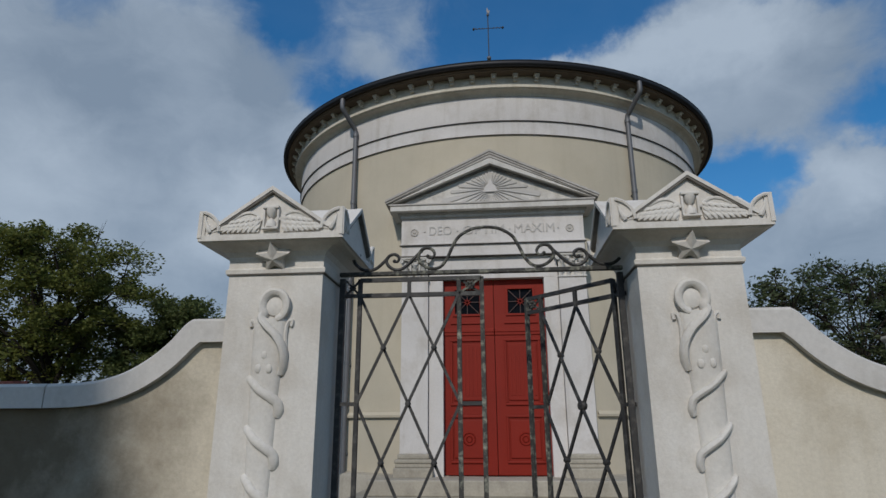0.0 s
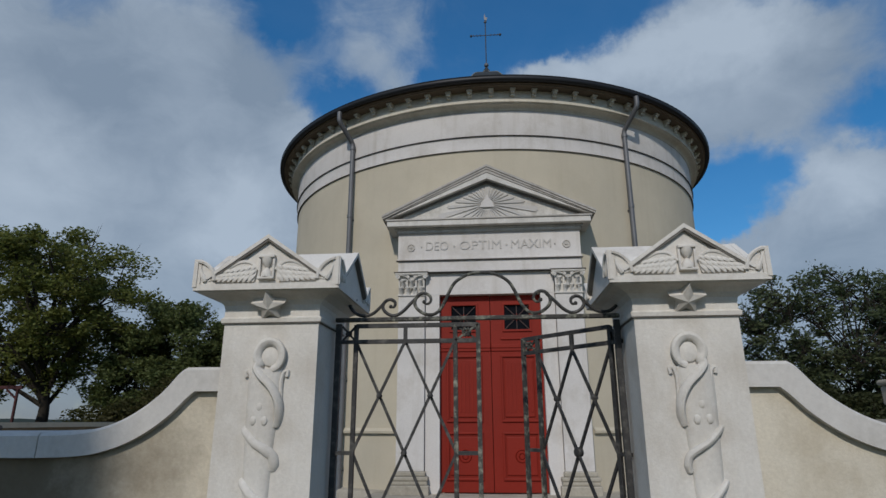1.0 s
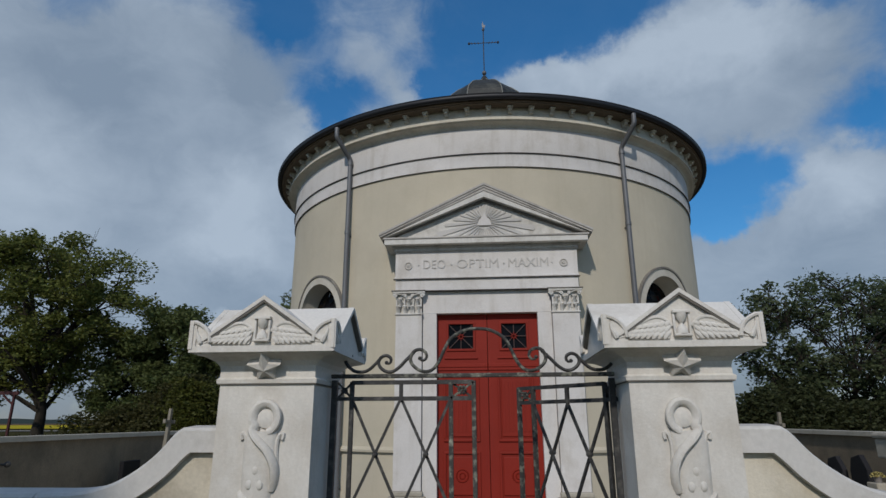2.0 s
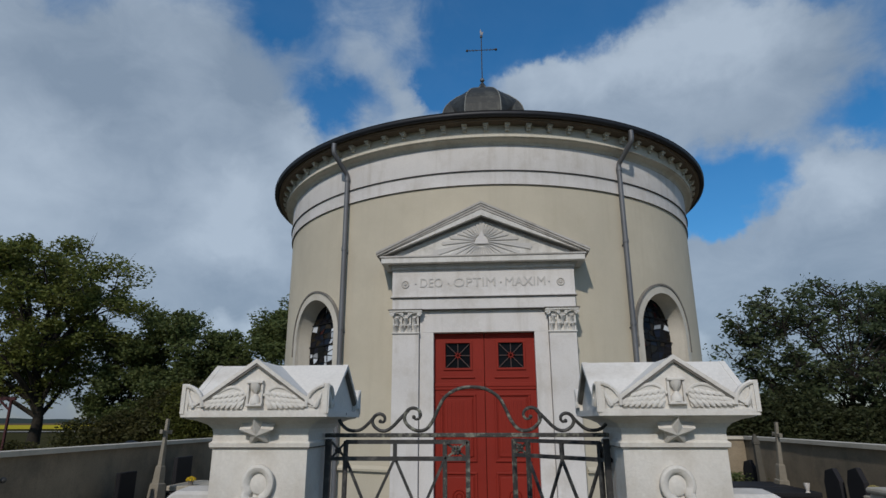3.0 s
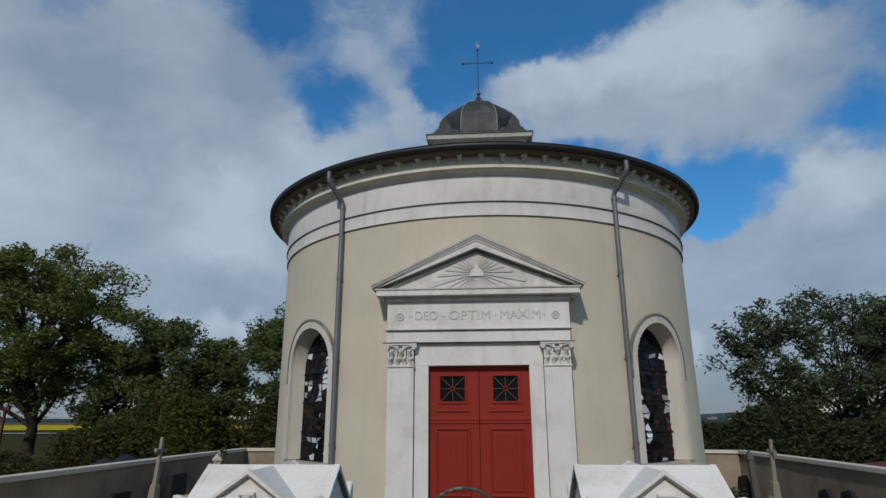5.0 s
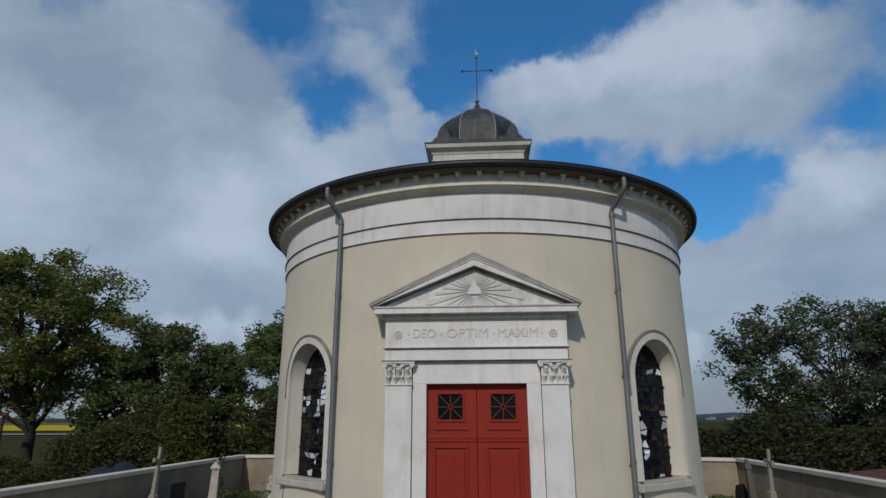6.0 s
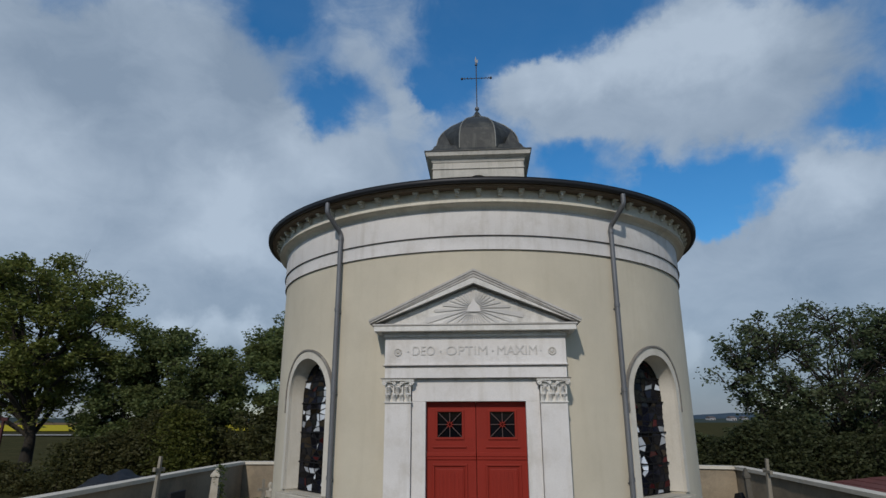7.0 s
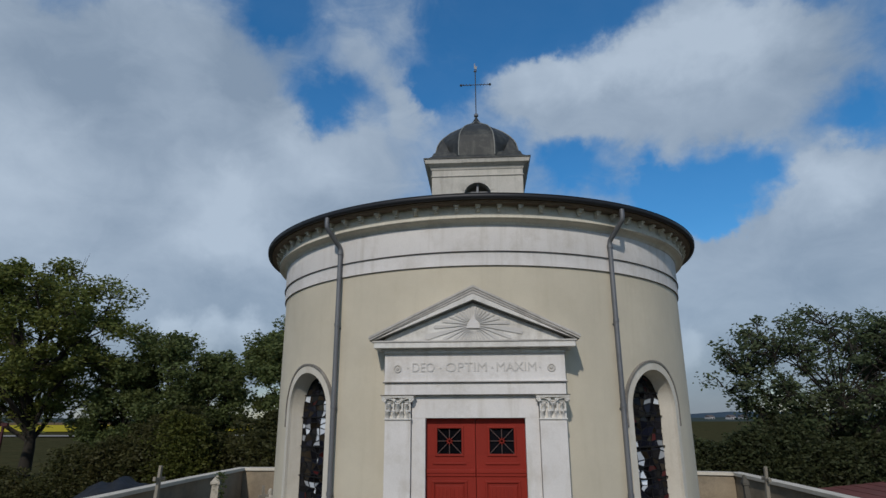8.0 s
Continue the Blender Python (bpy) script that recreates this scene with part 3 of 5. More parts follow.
YJ, YP, YE, YC = F(7.74), F(7.68), F(7.695), F(7.55)
for x0, x1 in ((-0.86, -0.675), (0.675, 0.86)):
    part("door_jamb", box(B(), x0, x1, YJ, F(8.10), 0.63, 3.13), WHITE, chapel, "plain white flat door jamb")
part("door_lintel", box(B(), -0.86, 0.86, YJ, F(8.10), 3.132, 3.44), WHITE, chapel, "plain white flat lintel")
for sx in (-1, 1):
    pil = part("pilaster", box(B(), sx * 1.045 - 0.178, sx * 1.045 + 0.178, YP, F(8.15), 0.90, 3.11, 0.006), WHITE, chapel, "white flat pilaster")
    bm = B()
    for hw, z0, z1, d in ((0.245, 0.62, 0.74, 0.07), (0.225, 0.74, 0.79, 0.05), (0.235, 0.79, 0.84, 0.06), (0.20, 0.84, 0.90, 0.03)):
        box(bm, sx * 1.045 - hw, sx * 1.045 + hw, YP - d, F(8.15), z0, z1, 0.015)
    part("pilaster_base", bm, OLDSTONE, pil, "worn grey moulded base")
    bm = B()
    x0 = sx * 1.045
    box(bm, x0 - 0.165, x0 + 0.165, YP + 0.035, F(8.15), 3.11, 3.40)
    box(bm, x0 - 0.19, x0 + 0.19, YP - 0.02, F(8.14), 3.108, 3.128, 0.006)
    box(bm, x0 - 0.222, x0 + 0.222, YP - 0.055, F(8.14), 3.395, 3.424, 0.008)
    part("abacus_edge", box(B(), x0 - 0.236, x0 + 0.236, YP - 0.066, F(8.13), 3.424, 3.436, 0.003), DARKLIP, pil)
    box(bm, x0 - 0.175, x0 + 0.175, YP - 0.004, F(8.14), 3.335, 3.396, 0.01)
    for n, step, za, zb, out in ((4, 0.094, 3.128, 3.222, 0.026), (3, 0.118, 3.215, 3.320, 0.034)):
        for i in range(n):
            u = x0 + (i - (n - 1) / 2) * step
            # a leaf: a flat tongue with a mid-rib that rolls over at its tip
            pts = [(u, YP + 0.012, za), (u, YP + 0.002, (za + zb) / 2), (u, YP - out * 0.7, zb - 0.016), (u, YP - out, zb - 0.004)]
            tube(bm, smooth_path(pts, 3), [0.030, 0.032, 0.033, 0.034, 0.034, 0.033, 0.032, 0.030, 0.027, 0.024], 8, 0.40)
            tube(bm, [(u - 0.031, YP - out + 0.004, zb - 0.006), (u - 0.014, YP - out - 0.006, zb), (u + 0.014, YP - out - 0.006, zb), (u + 0.031, YP - out + 0.004, zb - 0.006)], [0.007, 0.012, 0.012, 0.007], 8)
    for u in (-0.165, -0.06, 0.06, 0.165):
        bar(bm, (x0 + u, YP + 0.012, 3.128), (x0 + u, YP + 0.004, 3.34), 0.022, 0.03)
    for s in (-1, 1):
        pts = [(x0 + s * (0.185 + 0.032 * (1 - k / 22) * math.cos(k * 0.55)), YP - 0.04, 3.365 + 0.032 * (1 - k / 22) * math.sin(k * 0.55)) for k in range(20)]
        tube(bm, pts, 0.010, 6)
        pts = [(x0 + s * (0.05 + 0.024 * (1 - k / 22) * math.cos(k * 0.55)), YP - 0.035, 3.365 + 0.024 * (1 - k / 22) * math.sin(k * 0.55)) for k in range(20)]
        tube(bm, pts, 0.008, 6)
        tube(bm, smooth_path([(x0 + s * 0.02, YP - 0.02, 3.32), (x0 + s * 0.08, YP - 0.03, 3.375), (x0 + s * 0.17, YP - 0.045, 3.392)], 4), 0.009, 6)
    part("capital", bm, MOULD, pil, "carved leafy stone capital", smooth=True)
bm = B()
box(bm, -1.235, 1.235, YE, F(8.2), 3.44, 3.60)
box(bm, -1.25, 1.25, YE - 0.02, F(8.2), 3.606, 3.63, 0.004)
box(bm, -1.24, 1.24, YE, F(8.2), 3.63, 3.99)
ent = part("entablature", bm, WHITE, chapel, "white entablature with an incised inscription")
part("drip_strip", box(B(), -1.262, 1.262, YE - 0.026, YE + 0.02, 3.594, 3.606), DARKSTRIP, ent)
part("drip_strip", box(B(), -0.875, 0.875, YE - 0.022, YE + 0.06, 3.430, 3.4395), DARKSTRIP, ent)


def text_mesh(body, size, depth):
    cu = bpy.data.curves.new("lettering", "FONT")
    cu.body, cu.size, cu.extrude, cu.align_x, cu.align_y = body, size, depth, "CENTER", "CENTER"
    ob = bpy.data.objects.new("lettering", cu)
    scene.collection.objects.link(ob)
    me = bpy.data.meshes.new_from_object(ob.evaluated_get(bpy.context.evaluated_depsgraph_get()))
    bpy.data.objects.remove(ob)
    return me


LETTER = material("carved_letter", (0.515, 0.498, 0.473), 0.85, vary=0.1, stain=0.3, stain_col=(0.373, 0.349, 0.307), stain_scale=6)
for word, x, wide in (("DEO", -0.703, 0.90), ("OPTIM", -0.106, 1.14), ("MAXIM", 0.580, 1.02)):
    me = text_mesh(word, 0.175, 0.006)
    me.materials.append(LETTER)
    ob = piece("lettering", me, pose(x, YE - 0.004, 3.80, 90) @ Matrix.Diagonal((wide, 1, 1, 1)), ent)
bm = B()
for x in (-0.919, -0.466, 0.250, 0.900):
    lathe(bm, [(0.0, 0), (0.012, 0), (0.012, 0.02), (0, 0.02)], x, 0, n=10)
for v in bm.verts:
    v.co = Vector((v.co.x, YE - v.co.z + 0.008, 3.80 + v.co.y))
part("lettering_dot", bm, LETTER, ent)
for x in (-1.06, 1.055):
    bm = lathe(B(), [(0, 0.012), (0.015, 0.016), (0.022, 0.004), (0.036, 0.004), (0.044, 0.014), (0.054, 0.012), (0.058, -0.01)], 0, 0, n=24)
    for v in bm.verts:
        v.co = Vector((x + v.co.x, YE - v.co.z, 3.79 + v.co.y))
    part("rosette", bm, GRIME, ent, "small round carved rosette", smooth=True)

ped = part("pediment", prism(B(), [(-1.24, 4.0), (1.24, 4.0), (1.24, 4.19), (0, 4.80), (-1.24, 4.19)], F(7.665), F(8.3)), MOULD, chapel, "white triangular pediment with a carved sunburst")
# all courses but the main one get a darker colour than the pediment
for y0, hw, z0, z1 in ((YE - 0.025, 1.26, 3.985, 4.03), (YE - 0.055, 1.29, 4.03, 4.06), (YC, 1.38, 4.06, 4.135), (YC - 0.015, 1.40, 4.135, 4.16)):
    part("cornice_moulding", box(B(), -hw, hw, y0, F(8.3), z0, z1, 0.006), GRIME if z1 < 4.10 or z0 > 4.10 else MOULD, ped, "moulded horizontal cornice")
SL = (4.935 - 4.228) / 1.45


def raking(bm, lo, hi, y0, x1=1.45):
    """Both slopes of one moulding of the pediment; heights above the slope's foot."""
    f = lambda x, h: 4.216 + SL * (1.45 - abs(x)) + h
    prism(bm, [(-x1, f(x1, lo)), (0, f(0, lo)), (x1, f(x1, lo)), (x1, f(x1, hi)), (0, f(0, hi)), (-x1, f(x1, hi))], y0, F(8.35))


# the innermost course is set back and has the darkest colour
for lo, hi, y0, x1, mat in ((-0.032, 0.0, YC - 0.035, 1.45, GRIME), (-0.064, -0.034, YC - 0.022, 1.44, GRIME), (-0.108, -0.066, YC - 0.010, 1.43, GRIME), (-0.198, -0.110, YC, 1.40, MOULD), (-0.230, -0.200, YC + 0.075, 1.34, DARKLIP)):
    bm = B()
    raking(bm, lo, hi, y0, x1)
    for v in bm.verts:
        v.co.z = max(v.co.z, 4.161)
    part("raking_moulding", bm, mat, ped, "stepped raking moulding")
C = Vector((0, 0, 4.385))
for k in range(32):
    # wedge-shaped rays of uneven length all round the triangle, kept inside the tympanum
    a = radians(360 * k / 32 + 3.0)
    d, w = Vector((math.cos(a), 0, math.sin(a))), radians(3.4 if k % 2 else 2.5)
    ln = 0.68 if k % 2 else 0.54
    while ln > 0.16 and (C.z + ln * d.z > 4.655 - SL * abs(ln * d.x) or C.z + ln * d.z < 4.185):
        ln -= 0.01
    if ln < 0.17:
        continue
    q = [C + Vector((math.cos(a + t), 0, math.sin(a + t))) * r for t, r in ((-w, 0.09), (-w, ln), (0, ln + 0.02), (w, ln), (w, 0.09))]
    bm = prism(B(), [(v.x, v.z) for v in q], F(7.646), F(7.67))
    for v in bm.verts:
        if v.co.y < F(7.66) and (Vector((v.co.x, 0, v.co.z)) - C).length > 0.15:
            v.co.y = F(7.652)
    # the rays' greyer colour blends the white stone with their relief's shade
    part("ray", bm, LETTER, ped)
part("triangle", prism(B(), [(-0.105, 4.335), (0.105, 4.335), (0, 4.52)], F(7.635), F(7.67)), WHITE, ped, "plain raised triangle")

# the red double door
YD = F(7.85)
for sx in (-1, 1):
    xa, xb = sorted((sx * 0.004, sx * 0.674))
    wa, wb = sorted((sx * 0.18, sx * 0.53))
    zt0, zt1 = 2.655, 3.005
    leaf = part("door", box(B(), xa, xb, YD, YD + 0.06, 0.64, zt0), RED, chapel, "red painted panelled door leaf, closed")
    for x0, x1 in ((xa, wa), (wb, xb)):
        part("stile", box(B(), x0, x1, YD, YD + 0.06, zt0, 3.128), RED, leaf)
    part("top_rail", box(B(), wa, wb, YD, YD + 0.06, zt1, 3.128), RED, leaf)
    for a, b, d, c, e in ((xa, xb, 0.025, 2.42, 2.47), (xa, xb, 0.015, 2.38, 2.42), (wa - 0.05, wb + 0.05, 0.018, 2.53, 2.555)):
        part("rail_moulding", box(B(), a, b, YD - d, YD, c, e, 0.006), RED, leaf)
    for z0, z1 in ((1.48, 2.33), (0.78, 1.36)):
        for a, b, c, d in ((wa - 0.06, wb + 0.06, z1 - 0.03, z1), (wa - 0.06, wb + 0.06, z0, z0 + 0.03), (wa - 0.06, wa - 0.03, z0 + 0.03, z1 - 0.03), (wb + 0.03, wb + 0.06, z0 + 0.03, z1 - 0.03)):
            part("panel_moulding", box(B(), a, b, YD - 0.022, YD, c, d, 0.007), RED, leaf)
        part("panel", box(B(), wa - 0.015, wb + 0.015, YD - 0.014, YD, z0 + 0.06, z1 - 0.06, 0.01), RED, leaf)
        if z0 > 1:
            for i in range(7):
                u = wa + 0.02 + (wb - wa - 0.04) * i / 6
                part("flute", box(B(), u - 0.012, u + 0.012, YD - 0.021, YD - 0.013, z0 + 0.12, z1 - 0.10, 0.003), RED, leaf)
        else:
            for r in (0.075, 0.035):
                bm = lathe(B(), [(r - 0.012, -0.002), (r, 0.014), (r + 0.012, -0.002)], 0, 0, n=20)
                bm.transform(pose((wa + wb) / 2, YD - 0.014, (z0 + z1) / 2, 90))
                part("boss", bm, RED, leaf, smooth=True)
    bm = B()
    xc, zc = (wa + wb) / 2, (zt0 + zt1) / 2
    for a, b, c, d in ((wa - 0.02, wb + 0.02, zt1 - 0.01, zt1 + 0.02), (wa - 0.02, wb + 0.02, zt0 - 0.02, zt0 + 0.01), (wa - 0.02, wa + 0.01, zt0, zt1), (wb - 0.01, wb + 0.02, zt0, zt1)):
        box(bm, a, b, YD - 0.018, YD, c, d, 0.005)
    part("pane_frame", bm, RED, leaf)
    bm = B()
    for k in range(8):
        a = math.pi * k / 4
        ln = 0.175 / max(abs(math.cos(a)), abs(math.sin(a)))
        bar(bm, (xc, YD + 0.012, zc), (xc + ln * math.cos(a), YD + 0.012, zc + ln * math.sin(a)), 0.010)
    part("star_grille", bm, GRILLE, leaf, "dark radiating iron bars")
    bm = B()
    for k in range(8):
        a = math.pi * k / 4
        s = Vector((-math.sin(a), 0, math.cos(a))) * 0.013
        d = Vector((math.cos(a), 0, math.sin(a)))
        c0 = Vector((xc, 0, zc))
        q = [c0 - s, c0 + d * 0.06, c0 + s, c0 - d * 0.01]
        prism(bm, [(v.x, v.z) for v in q], YD + 0.002, YD + 0.006 + 0.0005 * k)
    part("grille_boss", bm, RED, leaf, "red star boss")
    part("pane", box(B(), wa, wb, YD + 0.03, YD + 0.036, zt0, zt1), GLASSES[0], leaf, "dark glass")
for i, (z0, z1, d, w) in enumerate(((0.45, 0.63, 7.30, 1.55), (0.27, 0.45, 6.98, 1.75), (0.03, 0.27, 6.66, 1.95))):
    part("step", box(B(), -w, w, F(d), F(8.2), z0, z1, 0.015), OLDSTONE, chapel, "worn stone doorstep")

# the portal stands a little off the axis of the round
for ob in chapel.children:
    if ob.name.split(".")[0] in ("door_jamb", "door_lintel", "pilaster", "entablature", "pediment", "door", "step"):
        ob.location.x = -0.045

# ---- bell tower behind the chapel ----
TX, TY = 0.07, 16.93
tower = thing("bell_tower", "square pale stone bell tower with a dark lead dome", "bell tower", at=pose(TX, TY, 0))
bm = B()
H, WB = 1.34, 0.40
for face in range(4):
    m = pose(0, 0, 0, 0, 0, 90 * face).to_3x3()

    def V(x, z, y=-H):
        return bm.verts.new(m @ Vector((x, y, z)))
    arc = [(-WB * math.cos(math.pi * k / 16), 9.40 + WB * math.sin(math.pi * k / 16)) for k in range(17)]
    bm.faces.new([V(-H, 0), V(H, 0), V(H, 8.2), V(-H, 8.2)])
    bm.faces.new([V(-H, 8.2), V(-WB, 8.2), V(-WB, 9.40), V(-H, 9.40)])
    bm.faces.new([V(WB, 8.2), V(H, 8.2), V(H, 9.40), V(WB, 9.40)])
    for (a, za), (b, zb) in zip(arc, arc[1:]):
        bm.faces.new([V(a, za), V(b, zb), V(b, 10.4), V(a, 10.4)])
    bm.faces.new([V(-H, 9.40), V(-WB, 9.40), V(-WB, 10.4), V(-H, 10.4)])
    bm.faces.new([V(WB, 9.40), V(H, 9.40), V(H, 10.4), V(WB, 10.4)])
    outline = [(-WB, 8.2)] + arc + [(WB, 8.2)]
    for (a, za), (b, zb) in zip(outline, outline[1:] + outline[:1]):
        bm.faces.new([V(a, za), V(b, zb), V(b, zb, -H + 0.35), V(a, za, -H + 0.35)])
bmesh.ops.remove_doubles(bm, verts=bm.verts[:], dist=0.0005)
part("tower_wall", bm, TOWERSTONE, tower)
part("bell_floor", box(B(), -1.3, 1.3, -1.3, 1.3, 8.0, 8.15), DARK, tower)
part("string_course", square_stack(B(), [(H, 10.00), (H + 0.03, 10.005), (H + 0.03, 10.030), (H, 10.035)]), TOWERSTONE, tower)
part("tower_cornice", square_stack(B(), [(H, 10.20), (H + 0.02, 10.22), (H + 0.05, 10.30), (H + 0.14, 10.36), (H + 0.18, 10.37), (H + 0.20, 10.44), (H + 0.21, 10.47), (H + 0.21, 10.50), (H, 10.52)]), TOWERSTONE, tower, "moulded stone cornice")
for face in range(4):
    for k in range(9):
        t0, t1 = math.pi * k / 9 + 0.01, math.pi * (k + 1) / 9 - 0.01
        bm = prism(B(), [(-0.40 * math.cos(t0), 9.40 + 0.40 * math.sin(t0)), (-0.53 * math.cos(t0), 9.40 + 0.53 * math.sin(t0)), (-0.53 * math.cos(t1), 9.40 + 0.53 * math.sin(t1)), (-0.40 * math.cos(t1), 9.40 + 0.40 * math.sin(t1))], -H - 0.012, -H + 0.02)
        bm.transform(pose(0, 0, 0, 0, 0, 90 * face))
        part("arch_stone", bm, TOWERSTONE, tower)
bm = B()
for i in range(9):
    z = 8.3 + 0.15 * i
    bar(bm, (-0.39, -H + 0.20, z), (0.39, -H + 0.20, z), 0.02, 0.16)
bar(bm, (0, -H + 0.14, 8.2), (0, -H + 0.14, 9.78), 0.06)
part("louvre", bm, ZINC, tower, "grey louvres with a middle post")
# eight-sided dome on a flared skirt
prof = [(1.36, 10.54), (1.29, 10.66), (1.29, 10.90), (1.28, 11.10), (1.22, 11.36), (1.14, 11.52), (1.03, 11.66), (0.83, 11.86), (0.65, 11.99), (0.46, 12.11), (0.25, 12.24), (0.14, 12.36), (0.07, 12.50), (0.03, 12.58)]
DY = -0.12
R8 = 1 / math.cos(math.pi / 8)
bm = B()
rows = []
for r, z in prof:
    rows.append([bm.verts.new((r * R8 * math.sin(radians(22.5 + 45 * k)), DY - r * R8 * math.cos(radians(22.5 + 45 * k)), z)) for k in range(8)])
for p, q in zip(rows, rows[1:]):
    for k in range(8):
        bm.faces.new((p[k], p[(k + 1) % 8], q[(k + 1) % 8], q[k]))
dome = part("dome", bm, LEAD, tower, "dark grey eight-sided lead dome")
for k in range(8):
    a = radians(22.5 + 45 * k)
    part("seam", tube(B(), [((r * R8 + 0.008) * math.sin(a), DY - (r * R8 + 0.008) * math.cos(a), z) for r, z in prof[1:-2]], 0.018, 6), SEAM, dome, smooth=True)
part("skirt", square_stack(B(), [(H + 0.20, 10.485), (H + 0.235, 10.49), (H + 0.235, 10.525), (1.44, 10.58), (1.35, 10.67), (1.29, 10.80), (1.20, 10.86)]), LEAD, tower)
for sx, sy in ((-1, -1), (1, -1), (1, 1), (-1, 1)):
    bm = B()
    bmesh.ops.create_cone(bm, cap_ends=True, segments=4, radius1=0.36, radius2=0.01, depth=0.62, matrix=pose(sx * 1.03, sy * 1.03, 11.05, 0, 0, 45))
    part("corner_hip", bm, LEAD, tower)
cross = part("tower_cross", tube(B(), [(0, DY, 12.45), (0, DY, 14.40)], 0.016, 8), IRON, tower, "thin wrought iron cross")
bm = B()
bmesh.ops.create_uvsphere(bm, u_segments=12, v_segments=8, radius=0.075, matrix=pose(0, DY, 12.66))
part("ball", bm, ZINC, cross, smooth=True)
bm = B()
tube(bm, [(-0.47, DY, 13.80), (0.47, DY, 13.80)], 0.013, 6)
for s in (-1, 1):
    for k in (0.16, 0.27, 0.38):
        tube(bm, [(s * k, DY, 13.77), (s * (k + 0.03), DY, 13.84)], 0.012, 6)
    bmesh.ops.create_uvsphere(bm, u_segments=8, v_segments=6, radius=0.045, matrix=pose(s * 0.48, DY, 13.80))
part("cross_arm", bm, IRON, cross)
bm = B()
bmesh.ops.create_uvsphere(bm, u_segments=8, v_segments=6, radius=0.05, matrix=pose(0, DY, 14.32))
prism(bm, [(-0.03, 14.40), (0.05, 14.38), (0.07, 14.51), (0.02, 14.49), (-0.02, 14.64), (-0.04, 14.51)], DY - 0.008, DY + 0.008)
part("finial", bm, ZINC, cross, "small pale weathervane tip")


# ---- gate pillars ----
def gate_pillar(cx, cy, sx, label):
    """A square stone pillar; sx mirrors its carving. Local origin at the middle of its foot."""
    ob = thing("gate_pillar", label, "gate pillar", "pair of gate pillars", at=pose(cx, cy, 0))
    h = 0.200
    part("shaft", square_stack(B(), [(0.245, 0), (0.245, 0.22), (0.225, 0.25), (h + 0.003, 0.26), (h, 1.89)]), PILLAR, ob)
    part("capital", square_stack(B(), [(h, 1.889), (h + 0.011, 1.890), (h + 0.013, 1.906), (h + 0.003, 1.914), (h + 0.002, 1.944), (h + 0.006, 1.962), (h + 0.022, 1.980), (h + 0.055, 1.996), (h + 0.085, 2.003), (0.292, 2.008), (0.294, 2.012), (0.294, 2.03), (0.28, 2.031)]), PILLAR, ob)
    part("neck_joint", square_stack(B(), [(h + 0.002, 1.8845), (h + 0.008, 1.885), (h + 0.008, 1.8888), (h + 0.002, 1.8889)]), DARKLIP, ob, "thin dark strip round the neck")
    # roof of two crossing gables with raised corners
    bm = B()
    prof = [(-0.285, 2.012), (0.285, 2.012), (0.285, 2.05), (0.235, 2.068), (0, 2.234), (-0.235, 2.068), (-0.285, 2.05)]
    prism(bm, prof, -0.288, 0.288)
    b2 = prism(B(), [(x, z + 0.004) for x, z in prof], -0.286, 0.286)
    b2.transform(pose(0, 0, 0, 0, 0, 90))
    tmp = bpy.data.meshes.new("tmp")
    b2.to_mesh(tmp), b2.free()
    bm.from_mesh(tmp)
    part("gabled_cap", bm, PILLAR, ob, "white gabled cap stone")
    for face in range(4):
        bm = B()
        y0, y1 = -0.303, -0.285
        # raised border: foot, two slopes
        prism(bm, [(-0.300, 2.009), (0.300, 2.009), (0.300, 2.034), (-0.300, 2.034)], y0, y1)
        for s in (-1, 1):
            prism(bm, [(s * 0.240, 2.054), (0, 2.222), (0, 2.240), (s * 0.264, 2.054)][::s], y0 - 0.006, y1)
        bm.transform(pose(0, 0, 0, 0, 0, 90 * face))
        gab = part("gable_border", bm, PILLAR, ob)
        bm = B()
        for s in (-1, 1):
            prism(bm, [(s * 0.226, 2.054), (0, 2.2125), (0, 2.2215), (s * 0.239, 2.054)][::s], y0 - 0.002, y1)
        bm.transform(pose(0, 0, 0, 0, 0, 90 * face))
        part("lip_joint", bm, DARKLIP, gab, "thin dark strip under the gable's edge")
        for s in (-1, 1):
            bm = B()
            arc = [(0.300, 2.022), (0.300, 2.138)] + [(0.300 - 0.085 * math.sin(radians(k * 10)), 2.052 + 0.086 * math.cos(radians(k * 10))) for k in range(1, 10)] + [(0.205, 2.022)]
            prism(bm, [(s * x, z) for x, z in arc], y0 + 0.003, y0 + 0.03)
            prism(bm, [(s * x, z) for x, z in ((0.302, 2.022), (0.302, 2.140), (0.288, 2.134), (0.288, 2.022))], y0 - 0.004, y0 + 0.028)
            pts = [(s * (0.300 - 0.085 * math.sin(radians(k * 9))), y0 - 0.001, 2.048 + 0.085 * math.cos(radians(k * 9))) for k in range(1, 11)]
            tube(bm, pts, 0.008, 6)
            # hanging drop
            pts = [(s * 0.276, y0, 2.105), (s * 0.272, y0, 2.085), (s * 0.258, y0, 2.058), (s * 0.252, y0, 2.045)]
            tube(bm, pts, [0.003, 0.006, 0.013, 0.009], 8)
            bm.transform(pose(0, 0, 0, 0, 0, 90 * face))
            part("corner_horn", bm, PILLAR, gab, smooth=True)
    # winged hourglass in the front gable
    bm = B()
    y = -0.292
